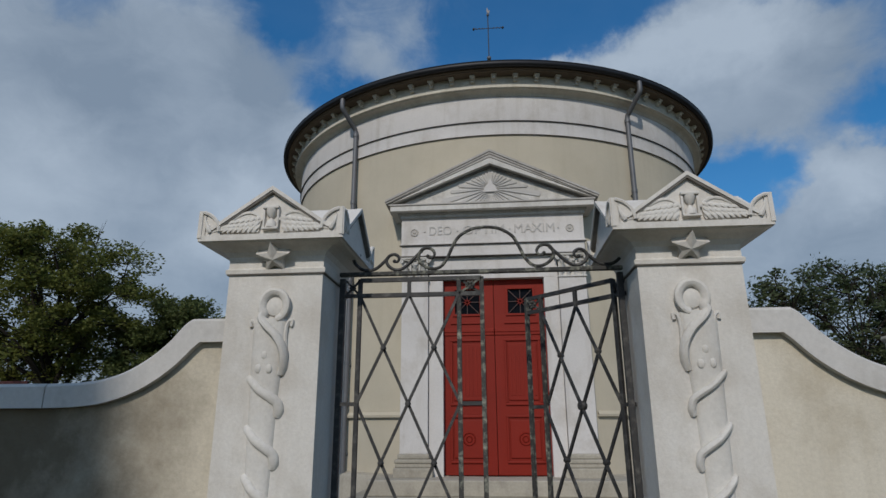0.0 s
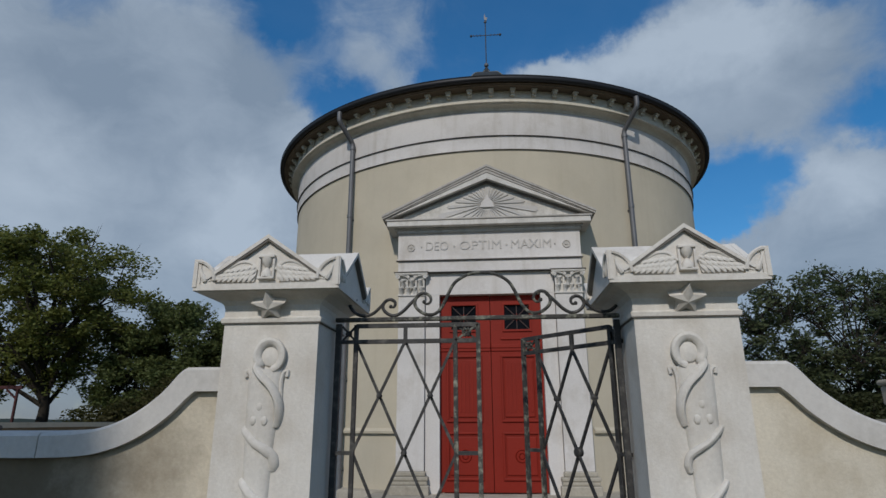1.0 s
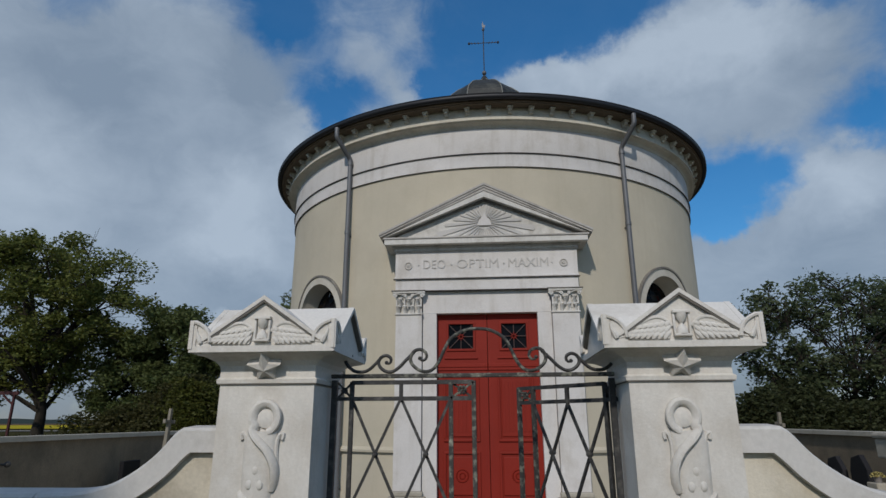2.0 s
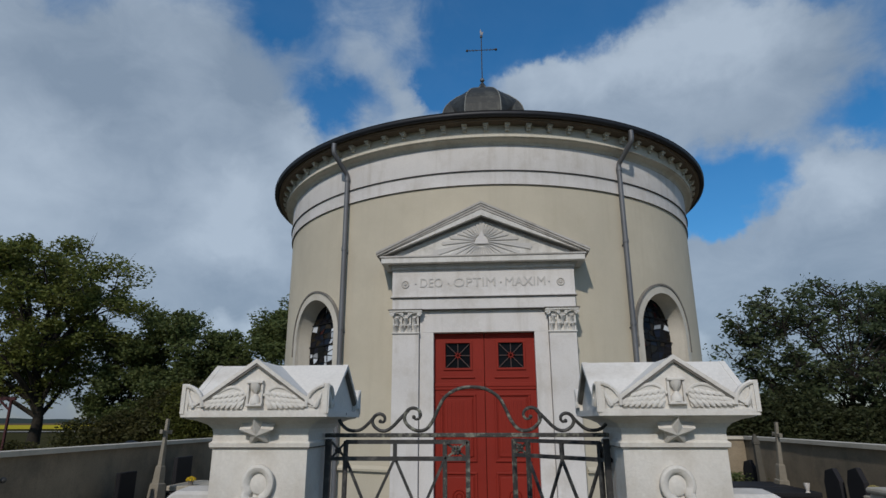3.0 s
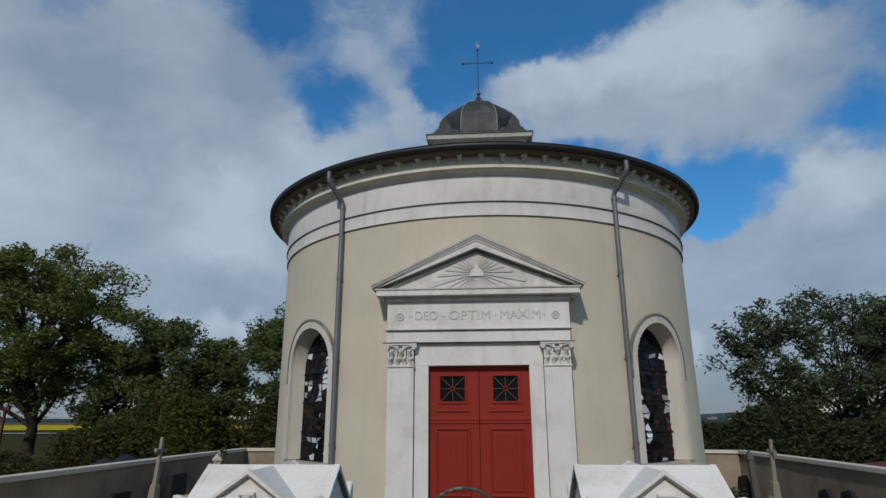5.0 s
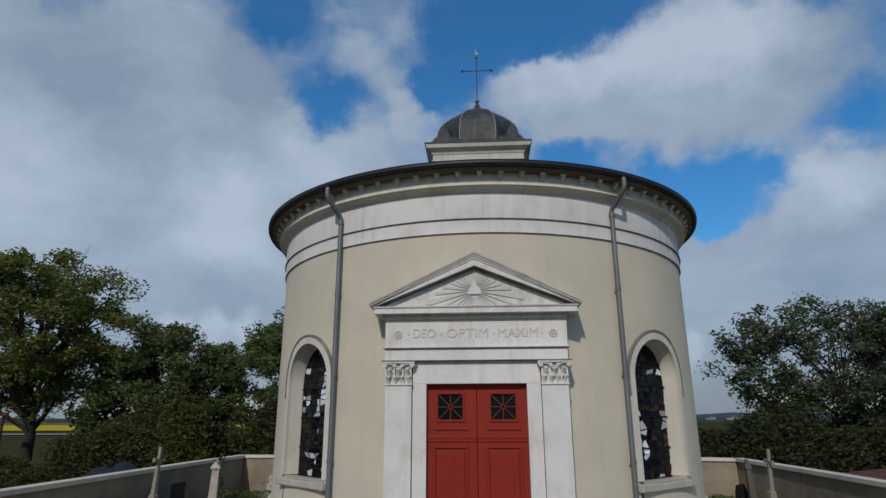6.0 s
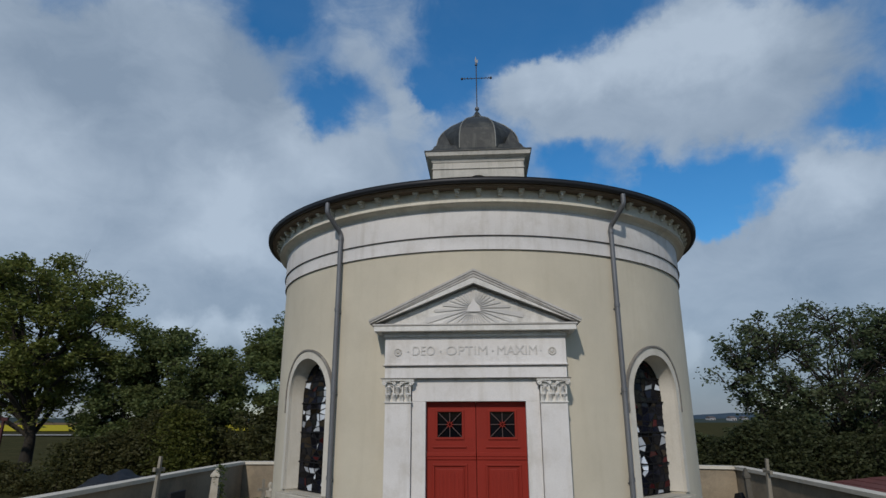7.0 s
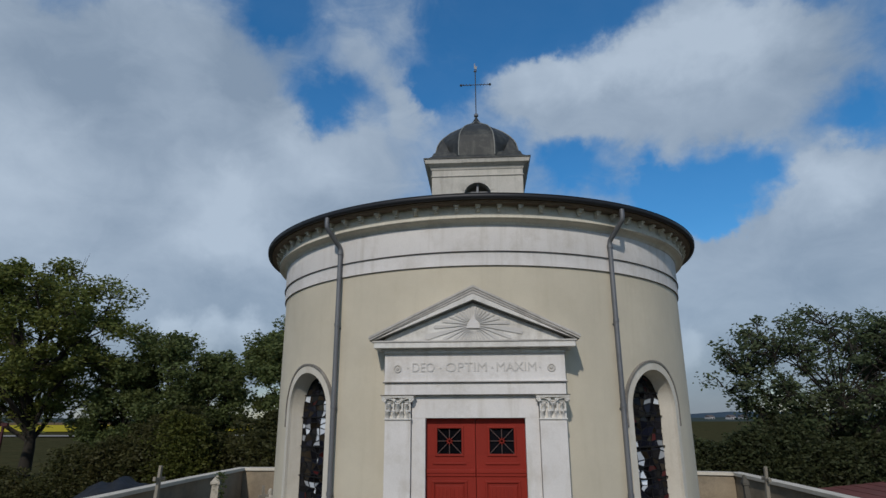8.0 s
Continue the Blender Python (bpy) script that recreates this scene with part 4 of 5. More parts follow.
    for s in (-1, 1):
        # a thin plate with a scalloped lower edge, and three rows of feathers on it
        tips = [(0.056 + 0.024 * k + 0.008 * math.cos(t), 2.050 - 0.010 * math.sin(t) + 0.0012 * k) for k in range(8) for t in (math.pi, math.pi * 0.6, math.pi * 0.3)]
        crest = [(p.x, p.z) for p in smooth_path([(0.243, 0, 2.056), (0.200, 0, 2.078), (0.150, 0, 2.108), (0.110, 0, 2.126), (0.075, 0, 2.122), (0.040, 0, 2.098)], 3)]
        prism(bm, [(s * x, z) for x, z in tips + crest][::s], y - 0.010, y + 0.006)
        for row, (n, z0, drop, ln) in enumerate(((9, 2.072, 0.012, 0.042), (8, 2.092, 0.020, 0.040), (6, 2.110, 0.020, 0.030))):
            for k in range(n):
                u = k / (n - 1)
                p0 = Vector((s * (0.046 + (0.160 - 0.028 * row) * u), y - 0.012, z0 - drop * u))
                d = Vector((s * (0.60 + 0.32 * u), 0, -0.72 + 0.42 * u)).normalized()
                tube(bm, smooth_path([p0, p0 + d * ln * 0.55 + Vector((0, -0.004, 0.003)), p0 + d * ln], 3), [0.004, 0.007, 0.0085, 0.009, 0.0085, 0.007, 0.003], 6, 0.8)
        tube(bm, smooth_path([(s * 0.036, y - 0.010, 2.092), (s * 0.070, y - 0.014, 2.122), (s * 0.115, y - 0.014, 2.124), (s * 0.175, y - 0.010, 2.092), (s * 0.235, y - 0.006, 2.058)], 4), 0.0065, 6)
    for v in bm.verts:
        v.co.y = y + (v.co.y - y) * 0.55
    part("wing_relief", bm, PILLAR, ob, "carved pair of feathered wings", smooth=True)
    bm = B()
    for x0, x1, z0, z1, d in ((-0.034, 0.034, 2.140, 2.152, 0.020), (-0.034, 0.034, 2.050, 2.060, 0.020), (-0.034, -0.025, 2.06, 2.14, 0.012), (0.025, 0.034, 2.06, 2.14, 0.012)):
        box(bm, x0, x1, y - d, y + 0.01, z0, z1, 0.002)
    lathe(bm, [(0.024, 2.06), (0.022, 2.08), (0.006, 2.10), (0.022, 2.12), (0.024, 2.14)], 0, y, n=12)
    part("hourglass_relief", bm, PILLAR, ob, "carved hourglass", smooth=True)
    # five-pointed star on the neck
    bm = B()
    c = bm.verts.new((0, -0.013, 0))
    ring, back = [], []
    for k in range(10):
        r = 0.074 if k % 2 == 0 else 0.034
        a = math.pi / 2 + math.pi * k / 5
        ring.append(bm.verts.new((r * math.cos(a), 0, r * math.sin(a)))), back.append(bm.verts.new((r * math.cos(a), 0.045, r * math.sin(a))))
    for k in range(10):
        j = (k + 1) % 10
        bm.faces.new((c, ring[k], ring[j])), bm.faces.new((ring[k], back[k], back[j], ring[j]))
    bm.transform(pose(0, -0.243, 1.943, 42))
    part("star", bm, PILLAR, ob, "raised five-pointed star")
    # reversed torch with a coil wound round it
    y = -h
    bm = B()
    pts = [(-0.008 * sx, y + 0.006, 0.5), (-0.012 * sx, y + 0.004, 0.9), (-0.012 * sx, y, 1.35), (-0.010 * sx, y, 1.56), (-0.006 * sx, y, 1.65), (-0.004 * sx, y, 1.70)]
    tube(bm, pts, [0.038, 0.046, 0.057, 0.066, 0.071, 0.064], 16, 1.0)
    for v in bm.verts:
        v.co.y = y + (v.co.y - y) * 0.42
    part("torch_relief", bm, PILLAR, ob, "carved tapering torch", smooth=True)
    bm = B()
    for s in (-1, 1):
        tube(bm, smooth_path([(s * 0.064, y - 0.004, 1.58), (s * 0.062, y - 0.008, 1.645), (s * 0.070, y - 0.008, 1.685), (s * 0.086, y - 0.006, 1.69), (s * 0.083, y - 0.006, 1.668)], 4), [0.008] * 17, 6)
    for x, z in ((-0.012, 1.553), (-0.034, 1.500), (0.010, 1.498)):
        bmesh.ops.create_uvsphere(bm, u_segments=8, v_segments=6, radius=0.016, matrix=pose(sx * x, y - 0.022, z) @ Matrix.Diagonal((0.9, 0.6, 1.25, 1)))
    part("leaf_relief", bm, PILLAR, ob, "small carved leaves", smooth=True)
    bm = B()
    # ring at the top, then down across the torch in turns
    ring = [(sx * (0.010 + 0.050 * math.cos(radians(t))), y - 0.014, 1.752 + 0.056 * math.sin(radians(t))) for t in range(-75, 215, 24)]
    path = ring + [(sx * -0.036, y - 0.018, 1.700), (sx * -0.012, y - 0.026, 1.668), (sx * 0.030, y - 0.028, 1.628), (sx * 0.058, y - 0.020, 1.575), (sx * 0.062, y - 0.008, 1.52), (sx * 0.052, y + 0.004, 1.48)]
    k1 = 4 * (len(path) - 1) + 1
    tube(bm, smooth_path(path, 4), [0.0165 + 0.005 * min(1, k / 14) for k in range(k1)], 10, 0.75)
    for zt, w in ((1.455, 0.060), (1.265, 0.055), (1.088, 0.050), (0.905, 0.046), (0.73, 0.042)):
        p = [(sx * (-0.012 - w * 1.08), y + 0.006, zt + 0.012), (sx * (-0.012 - w * 0.85), y - 0.012, zt), (sx * (-0.012 - w * 0.2), y - 0.026, zt - 0.035), (sx * (-0.012 + w * 0.5), y - 0.024, zt - 0.062), (sx * (-0.012 + w * 0.98), y - 0.012, zt - 0.085), (sx * (-0.012 + w * 1.12), y - 0.004, zt - 0.115), (sx * (-0.012 + w * 1.02), y + 0.006, zt - 0.135)]
        tube(bm, smooth_path(p, 4), [0.016 + 0.006 * k / 24 for k in range(25)], 10, 0.75)
    boss = lathe(B(), [(0, 0.010), (0.030, 0.009), (0.040, 0.004), (0.043, -0.01)], 0, 0, n=20)
    boss.transform(pose(sx * 0.010, y - 0.006, 1.752, 90))
    part("boss_relief", boss, PILLAR, ob, "small raised disc inside the coil", smooth=True)
    part("coil_relief", bm, PILLAR, ob, "carved band coiling down the torch", smooth=True)
    return ob


gate_pillar(-0.888, 2.53, 1, "white painted stone gate pillar with star, joined to wall")
gate_pillar(0.783, 2.545, -1, "white painted stone gate pillar with coiled relief")


# ---- front wall with its swept coping ----
def swept(sign, x_end, x_far, name):
    """The wall from the pillar outwards: a short level, a hollow curve down, then level. sign -1 to the left, 1 to the right."""
    c = -0.05
    prof = [(x_end, 1.715), (1.20, 1.715), (1.235, 1.690), (1.30, 1.615), (1.38, 1.550), (1.47, 1.500), (1.57, 1.470), (1.68, 1.458), (1.80, 1.455), (x_far, 1.455)]
    soft = [(p.x, p.z) for p in smooth_path([(x, 0, z) for x, z in prof[1:-1]], 5)]
    top = [prof[0]] + soft + [prof[-1]]
    low = [(x_end, 1.617), (1.157, 1.617), (1.19, 1.588), (1.255, 1.522), (1.345, 1.455), (1.445, 1.405), (1.56, 1.372), (1.68, 1.360), (1.80, 1.357), (x_far, 1.357)]
    low = [low[0]] + [(p.x, p.z) for p in smooth_path([(x, 0, z) for x, z in low[1:-1]], 5)] + [low[-1]]
    bm = B()
    poly = [(c + sign * x, z + 0.03) for x, z in low] + [(c + sign * x_far, 0), (c + sign * x_end, 0)]
    prism(bm, poly, 2.40, 2.58)
    wall = tagged(part(name, bm, DAMPSHADEWALL if sign < 0 else LOWWALL), "beige rendered cemetery wall with brown damp stains", "wall", kind="structure")
    # coping stones with open joints
    y0, y1 = 2.368, 2.612
    cuts = [1.80, 2.62, 3.55, 4.50, 5.45, 6.40, 7.35, x_far]
    runs = [(top[:-1], low[:-1])] + [([(a + 0.005, 1.455), (b, 1.455)], [(a + 0.005, 1.357), (b, 1.357)]) for a, b in zip(cuts, cuts[1:])]
    for t_run, l_run in runs:
        coping_stone(wall, c, sign, t_run, l_run, y0, y1)


def coping_stone(wall, c, sign, top, low, y0, y1):
    bm = B()
    rows = []
    for (x, z), (u, w) in zip(top, low):
        rows.append([bm.verts.new((c + sign * x, y0 + 0.012, z)), bm.verts.new((c + sign * x, y0, z - 0.012)), bm.verts.new((c + sign * u, y0, w)), bm.verts.new((c + sign * u, y1, w)), bm.verts.new((c + sign * x, y1, z - 0.012)), bm.verts.new((c + sign * x, y1 - 0.012, z)), bm.verts.new((c + sign * x, 2.49, z + 0.008))])
    for p, q in zip(rows, rows[1:]):
        for k in range(7):
            bm.faces.new((p[k], p[(k + 1) % 7], q[(k + 1) % 7], q[k]))
    bm.faces.new(rows[0]), bm.faces.new(rows[-1][::-1])
    part("coping_stone", bm, COPING, wall, "pale stone coping")


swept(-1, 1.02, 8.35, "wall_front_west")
swept(1, 1.015, 7.85, "wall_front_east")


# ---- yard walls ----
def yard_wall(name, pts, h=1.50):
    bm, cap = B(), B()
    for b, (w, z0, z1) in ((bm, (0.10, -0.1, h - 0.09)), (cap, (0.16, h - 0.09, h))):
        rows = []
        for i, p in enumerate(pts):
            a, c = Vector(pts[max(i - 1, 0)]), Vector(pts[min(i + 1, len(pts) - 1)])
            d = (c - a).normalized()
            n = Vector((-d.y, d.x))
            rows.append([b.verts.new((p[0] + n.x * s * w, p[1] + n.y * s * w, z)) for s, z in ((-1, z0), (1, z0), (1, z1), (-1, z1))])
        for p, q in zip(rows, rows[1:]):
            for k in range(4):
                b.faces.new((p[k], p[(k + 1) % 4], q[(k + 1) % 4], q[k]))
        b.faces.new(rows[0]), b.faces.new(rows[-1][::-1])
    w = tagged(part(name, bm, YARDWALL), "grey weathered rendered graveyard wall with stone coping", "wall", kind="structure")
    part("coping", cap, YARDCAP, w, "pale stone coping")


yard_wall("wall_west", [(-8.30, 2.60), (-8.38, 8.0), (-8.40, 13.0), (-8.45, 17.0), (-8.35, 20.6)])
yard_wall("wall_north", [(-8.50, 20.75), (-4.0, 20.9), (4.0, 20.3), (7.75, 19.35)])
yard_wall("wall_east", [(7.85, 19.45), (7.85, 16.0), (7.75, 12.0), (7.75, 2.60)])


# ---- wrought iron gate ----
GY = 2.55
over = thing("gate_overthrow", "black wrought iron scrolled bar above the gate", "gate", at=pose(-0.04, GY, 0))
part("beam", box(B(), -0.635, 0.61, -0.013, 0.013, 1.922, 1.940, 0.003), IRONL, over, "straight iron beam")
for x in (-0.622, 0.598):
    part("gate_post", box(B(), x - 0.013, x + 0.013, 0.0, 0.026, 0.0, 1.915, 0.003), IRON, over)
# running scrolls: each strand leaves the last curl, dips to the beam and rolls up into its own curl
ARCH = [(0.02, 2.137), (-0.03, 2.132), (-0.075, 2.112), (-0.106, 2.085), (-0.128, 2.045), (-0.153, 1.992), (-0.178, 1.960), (-0.207, 1.949), (-0.241, 1.956), (-0.271, 1.980), (-0.280, 2.007), (-0.267, 2.036), (-0.242, 2.047), (-0.217, 2.038), (-0.207, 2.018), (-0.215, 2.001), (-0.231, 1.999), (-0.238, 2.008)]
WAVE_A = [(-0.263, 2.037), (-0.301, 2.000), (-0.330, 1.970), (-0.360, 1.951), (-0.389, 1.951), (-0.416, 1.969), (-0.425, 1.993), (-0.412, 2.015), (-0.391, 2.022), (-0.372, 2.012), (-0.369, 1.996), (-0.378, 1.986), (-0.389, 1.990)]
WAVE_B = [(-0.412, 2.016), (-0.442, 1.982), (-0.471, 1.958), (-0.500, 1.950), (-0.535, 1.955), (-0.564, 1.978), (-0.576, 2.001), (-0.568, 2.018), (-0.551, 2.022)]
for s in (1, -1):
    for name, pts, mat in (("arch", ARCH, IRONL), ("scroll", WAVE_A, IRON), ("scroll", WAVE_B, IRON)):
        path = smooth_path([(0.02 + s * (x - 0.02), 0.0 if name == "arch" else 0.004, z) for x, z in pts], 4)
        n = len(path)
        part(name, tube(B(), path, [0.0076 * (1 - 0.35 * max(0, (k / n - 0.7) / 0.3)) for k in range(n)], 8), mat, over, smooth=True)
        tip = path[-1]
        bm = B()
        bmesh.ops.create_uvsphere(bm, u_segments=8, v_segments=6, radius=0.009, matrix=Matrix.Translation(tip))
        part("scroll_tip", bm, mat, over, smooth=True)


def gate_leaf(m, mirror, label):
    """A leaf with crossed bars; local x runs from the hinge to the free edge."""
    ob = thing("gate_leaf", label, "gate", "pair of gate leaves", at=m)
    s = mirror
    W = 0.54
    x2 = 0.44
    for x, z0, z1 in ((0.0, 0.08, 1.90), (x2, 0.10, 1.90), (W, 0.10, 1.90)):
        part("stile", box(B(), s * x - 0.0095, s * x + 0.0095, -0.0095, 0.0095, z0, z1, 0.002), IRONL if x else IRON, ob)
    for z, x1 in ((1.895, W), (1.825, W), (0.12, W), (0.22, x2)):
        a, b = sorted((0, s * x1))
        part("rail", box(B(), a, b, -0.009, 0.009, z - 0.009, z + 0.009), IRON, ob)
    part("stub", box(B(), s * x2 / 2 - 0.008, s * x2 / 2 + 0.008, -0.008, 0.008, 1.825, 1.895), IRON, ob)
    for z in (1.825, 1.36, 0.85):
        for xa, xb in ((x2, W), (-0.07, 0)):
            a, b = sorted((s * xa, s * xb))
            part("stub", box(B(), a, b, -0.008, 0.008, z - 0.008, z + 0.008), IRON, ob)
    zs = [1.825, 1.36, 0.89, 0.42]
    for z1, z0 in zip(zs, zs[1:] + [0.22]):
        for c in range(2):
            xa, xb = s * x2 * c / 2, s * x2 * (c + 1) / 2
            if z0 == 0.22:
                mid = (xa + xb) / 2
                part("cross_bar", bar(B(), (xa, 0.006, z1), (mid, 0.006, z0), 0.0115), IRON, ob)
                part("cross_bar", bar(B(), (xb, -0.006, z1), (mid, -0.006, z0), 0.0115), IRON, ob)
            else:
                part("cross_bar", bar(B(), (xa, 0.006, z1), (xb, 0.006, z0), 0.0115), IRON, ob)
                part("cross_bar", bar(B(), (xb, -0.006, z1), (xa, -0.006, z0), 0.0115), IRON, ob)
    for z in (1.36, 0.89, 1.5925, 1.125):
        for x in ((x2 / 2,) if z in (1.36, 0.89) else (x2 / 4, x2 * 3 / 4)):
            r = (0.022 if s < 0 else 0.012) if z == 1.36 else 0.012
            bm = lathe(B(), [(0, 0.017), (r * 0.7, 0.016), (r, 0.009), (r, -0.009), (r * 0.7, -0.016), (0, -0.017)], 0, 0, n=14)
            bm.transform(pose(s * x, 0, z, 90))
            part("boss", bm, IRON, ob, smooth=True)
    for xa, xb, mat, r in ((x2, W, IRONL, 0.014), (-0.065, 0.0, IRON, 0.010)):
        part("corner_brace", bar(B(), (s * xa, 0.005, 1.895), (s * xb, 0.005, 1.825), 0.009), mat, ob)
        part("corner_brace", bar(B(), (s * xb, -0.005, 1.895), (s * xa, -0.005, 1.825), 0.009), mat, ob)
        bm = B()
        for k in range(6):
            a = math.pi * k / 3
            bmesh.ops.create_uvsphere(bm, u_segments=6, v_segments=5, radius=r * 0.6, matrix=pose(s * (xa + xb) / 2 + r * math.cos(a), -0.008, 1.86 + r * math.sin(a)))
        part("flower_boss", bm, mat, ob, "small iron rosette", smooth=True)
    return ob


gate_leaf(pose(-0.580, GY, 0.008), 1, "black wrought iron gate leaf with crossed bars, closed")
gate_leaf(pose(0.540, GY + 0.08, 0, 0, 0, -48), -1, "black wrought iron gate leaf with crossed bars, ajar")


# ---- trees ----
def leaf_mesh(name, pts, size, mat, parent, rng, label=""):
    """Many small bent leaves at the points, in one mesh."""
    n = len(pts)
    d = rng.normal(size=(n, 3))
    d /= np.linalg.norm(d, axis=1, keepdims=True)
    d[:, 2] *= 0.6
    e = np.cross(d, rng.normal(size=(n, 3)))
    e /= np.linalg.norm(e, axis=1, keepdims=True) + 1e-9
    s = size * rng.uniform(0.6, 1.35, size=(n, 1))
    a, b = d * s, e * s * 0.42
    v = np.stack([pts - a, pts + b - a * 0.1, pts + a, pts - b - a * 0.1], 1).reshape(-1, 3)
    me = bpy.data.meshes.new(name)
    me.vertices.add(4 * n), me.vertices.foreach_set("co", v.ravel())
    me.loops.add(4 * n), me.loops.foreach_set("vertex_index", np.arange(4 * n, dtype=np.int32))
    me.polygons.add(n), me.polygons.foreach_set("loop_start", np.arange(0, 4 * n, 4, dtype=np.int32))
    me.polygons.foreach_set("loop_total", np.full(n, 4, dtype=np.int32))
    me.update(calc_edges=True)
    me.materials.append(mat)
    ob = new(name, me)
    ob.parent = parent
    if label:
        ob["label"] = label
    return ob


def tree(label, x, y, h0, crown, radii, mat, seed, clumps=70, per=220, trunk=0.28, size=0.16, clump=0.75, lean=0.0, uneven=0.22):
    """A trunk with limbs that reach to clumps of leaves inside an uneven crown. crown: its middle, from the foot."""
    rng = np.random.default_rng(seed)
    ob = thing("tree", label, "tree", at=pose(x, y, 0))
    c, rad = np.array(crown), np.array(radii)
    bm = B()
    top = Vector((c[0] * 0.8, c[1] * 0.8, c[2] + rad[2] * 0.5))
    stem = smooth_path([(0, 0, -0.1), (lean * 0.3, 0.05, h0 * 0.5), (lean * 0.6, 0, h0), (top.x * 0.6 + 0.2, top.y * 0.6, (h0 + top.z) / 2), top], 4)
    tube(bm, stem, [trunk * (1.25 if k == 0 else 1.0) * (1 - 0.85 * k / (len(stem) - 1)) for k in range(len(stem))], 10)
    pts, sh = [], []
    while len(pts) < clumps:
        p = rng.normal(size=3)
        p /= np.linalg.norm(p)
        p[2] = math.copysign(abs(p[2]) ** 0.8, p[2])
        p *= rng.uniform(0.25, 1.0) ** 0.5
        q = c + p * rad * (1 + uneven * noise.noise(Vector(p * 2.2) + Vector((seed, 0, 0))))
        if noise.noise(Vector(q * 0.55) + Vector((0, seed, 0))) > -0.30:
            pts.append(q)
    # a few main limbs, and from the nearest of them a branch to every clump
    high = [q for q in pts if q[2] > c[2] - rad[2] * 0.35]
    heads = [high[k] for k in rng.choice(len(high), max(5, clumps // 9), replace=False)]
    limbs = []
    for q in heads:
        k = 4 + int((len(stem) - 6) * min(1, max(0, (q[2] - h0) / max(0.1, top.z - h0))) * 0.7)
        a, q = stem[min(k, len(stem) - 2)], Vector(q)
        p = smooth_path([a, a.lerp(q, 0.45) + Vector((*rng.normal(size=2) * 0.3, rng.uniform(0.0, 0.5))), a.lerp(q, 0.9)], 5)
        tube(bm, p, [trunk * 0.36 * (1 - 0.75 * j / (len(p) - 1)) for j in range(len(p))], 6)
        limbs.append(p)
    joints = [(v, li) for li, p in enumerate(limbs) for v in p[3:]]
    for q in pts:
        q = Vector(q)
        a = min(joints, key=lambda v: (v[0] - q).length)[0]
        mid = a.lerp(q, 0.5) + Vector((*rng.normal(size=2) * 0.12, rng.uniform(-0.05, 0.25)))
        tube(bm, [a, mid, q], [0.035, 0.022, 0.008], 5)
        for j in range(4):
            t = q + Vector(rng.normal(size=3) * clump * 0.5)
            tube(bm, [mid, mid.lerp(t, 0.6) + Vector((0, 0, 0.05)), t], [0.014, 0.010, 0.004], 4)
    part("trunk", bm, BARK, ob, smooth=True)
    allp = []
    for q in pts:
        n = int(per * rng.uniform(0.5, 1.4))
        w = clump * rng.uniform(0.6, 1.2)
        g = rng.normal(size=(n, 3))
        g *= (w * rng.uniform(0, 1, (n, 1)) ** 0.45) / np.linalg.norm(g, axis=1, keepdims=True)
        g *= np.array((1.1, 1.1, 0.75))
        g += 0.16 * w * np.sin(g[:, [1, 2, 0]] * 7 / w + rng.uniform(0, 6, 3))
        allp.append(q + g)
    leaf_mesh("crown", np.concatenate(allp), size, mat, ob, rng)
    return ob


def thicket(name, label, boxes, mat, seed, size=0.16, density=55.0, rough=0.4):
    """A bank of shrubs that nobody could count: leaf clumps and stems in the given stretches (x0, x1, y0, y1, height)."""
    rng = np.random.default_rng(seed)
    ob = thing(name, label, "shrubs", kind="stuff")
    allp, bm = [], B()
    for x0, x1, y0, y1, h in boxes:
        for _ in range(int((x1 - x0) * (y1 - y0) * 2.2) + 3):
            p = np.array((rng.uniform(x0, x1), rng.uniform(y0, y1)))
            hh = h * (0.78 + rough * noise.noise(Vector((p[0] * 0.42, p[1] * 0.42, seed))) + 0.2 * noise.noise(Vector((p[0] * 1.3, p[1] * 1.3, seed))) + 0.25 * rng.uniform())
            hh = max(0.5, hh)
            n = int(density * hh * 4)
            g = rng.normal(size=(n, 3)) * np.array((0.45, 0.45, 0.0))
            g[:, 2] = hh * rng.uniform(0.02, 1, n) ** 0.8
            g[:, :2] *= (1.15 - 0.75 * (g[:, 2:3] / hh) ** 2)
            g[:, :2] += p
            allp.append(g)
            tube(bm, [(p[0], p[1], -0.1), (p[0] + rng.normal() * 0.2, p[1] + rng.normal() * 0.2, hh * 0.9)], [0.03, 0.008], 4)
    part("stems", bm, BARK, ob)
    leaf_mesh("foliage", np.concatenate(allp), size, mat, ob, rng)
    return ob


tree("tall broad green ash tree with open crown beside the graveyard", -20.4, 26.0, 2.6, (-2.3, 0, 6.7), (6.2, 4.0, 3.9), LEAF_A, 11, 265, 265, 0.33, 0.105, 0.70, uneven=0.16)
tree("dark green tree with a rounded crown in the hedgerow", -15.3, 28.0, 1.6, (0, 0, 4.6), (2.0, 2.0, 2.7), LEAF_B, 24, 95, 330, 0.16, 0.10, 0.68, uneven=0.12)
tree("low dark green tree at the field edge", -17.2, 27.5, 1.2, (0, 0, 3.5), (1.7, 1.8, 2.5), LEAF_B, 29, 70, 300, 0.14, 0.10, 0.6, uneven=0.12)
tree("dark green tree with a ragged crown in the hedgerow", -13.0, 29.5, 1.6, (-0.4, 0, 3.9), (1.5, 2.0, 2.5), LEAF_B, 32, 75, 330, 0.16, 0.10, 0.62, uneven=0.15)
tree("dense dark green tree beside the chapel", -9.6, 29.0, 1.6, (0.1, 0, 5.0), (2.2, 2.2, 3.4), LEAF_B, 47, 120, 340, 0.18, 0.10, 0.68, uneven=0.12)
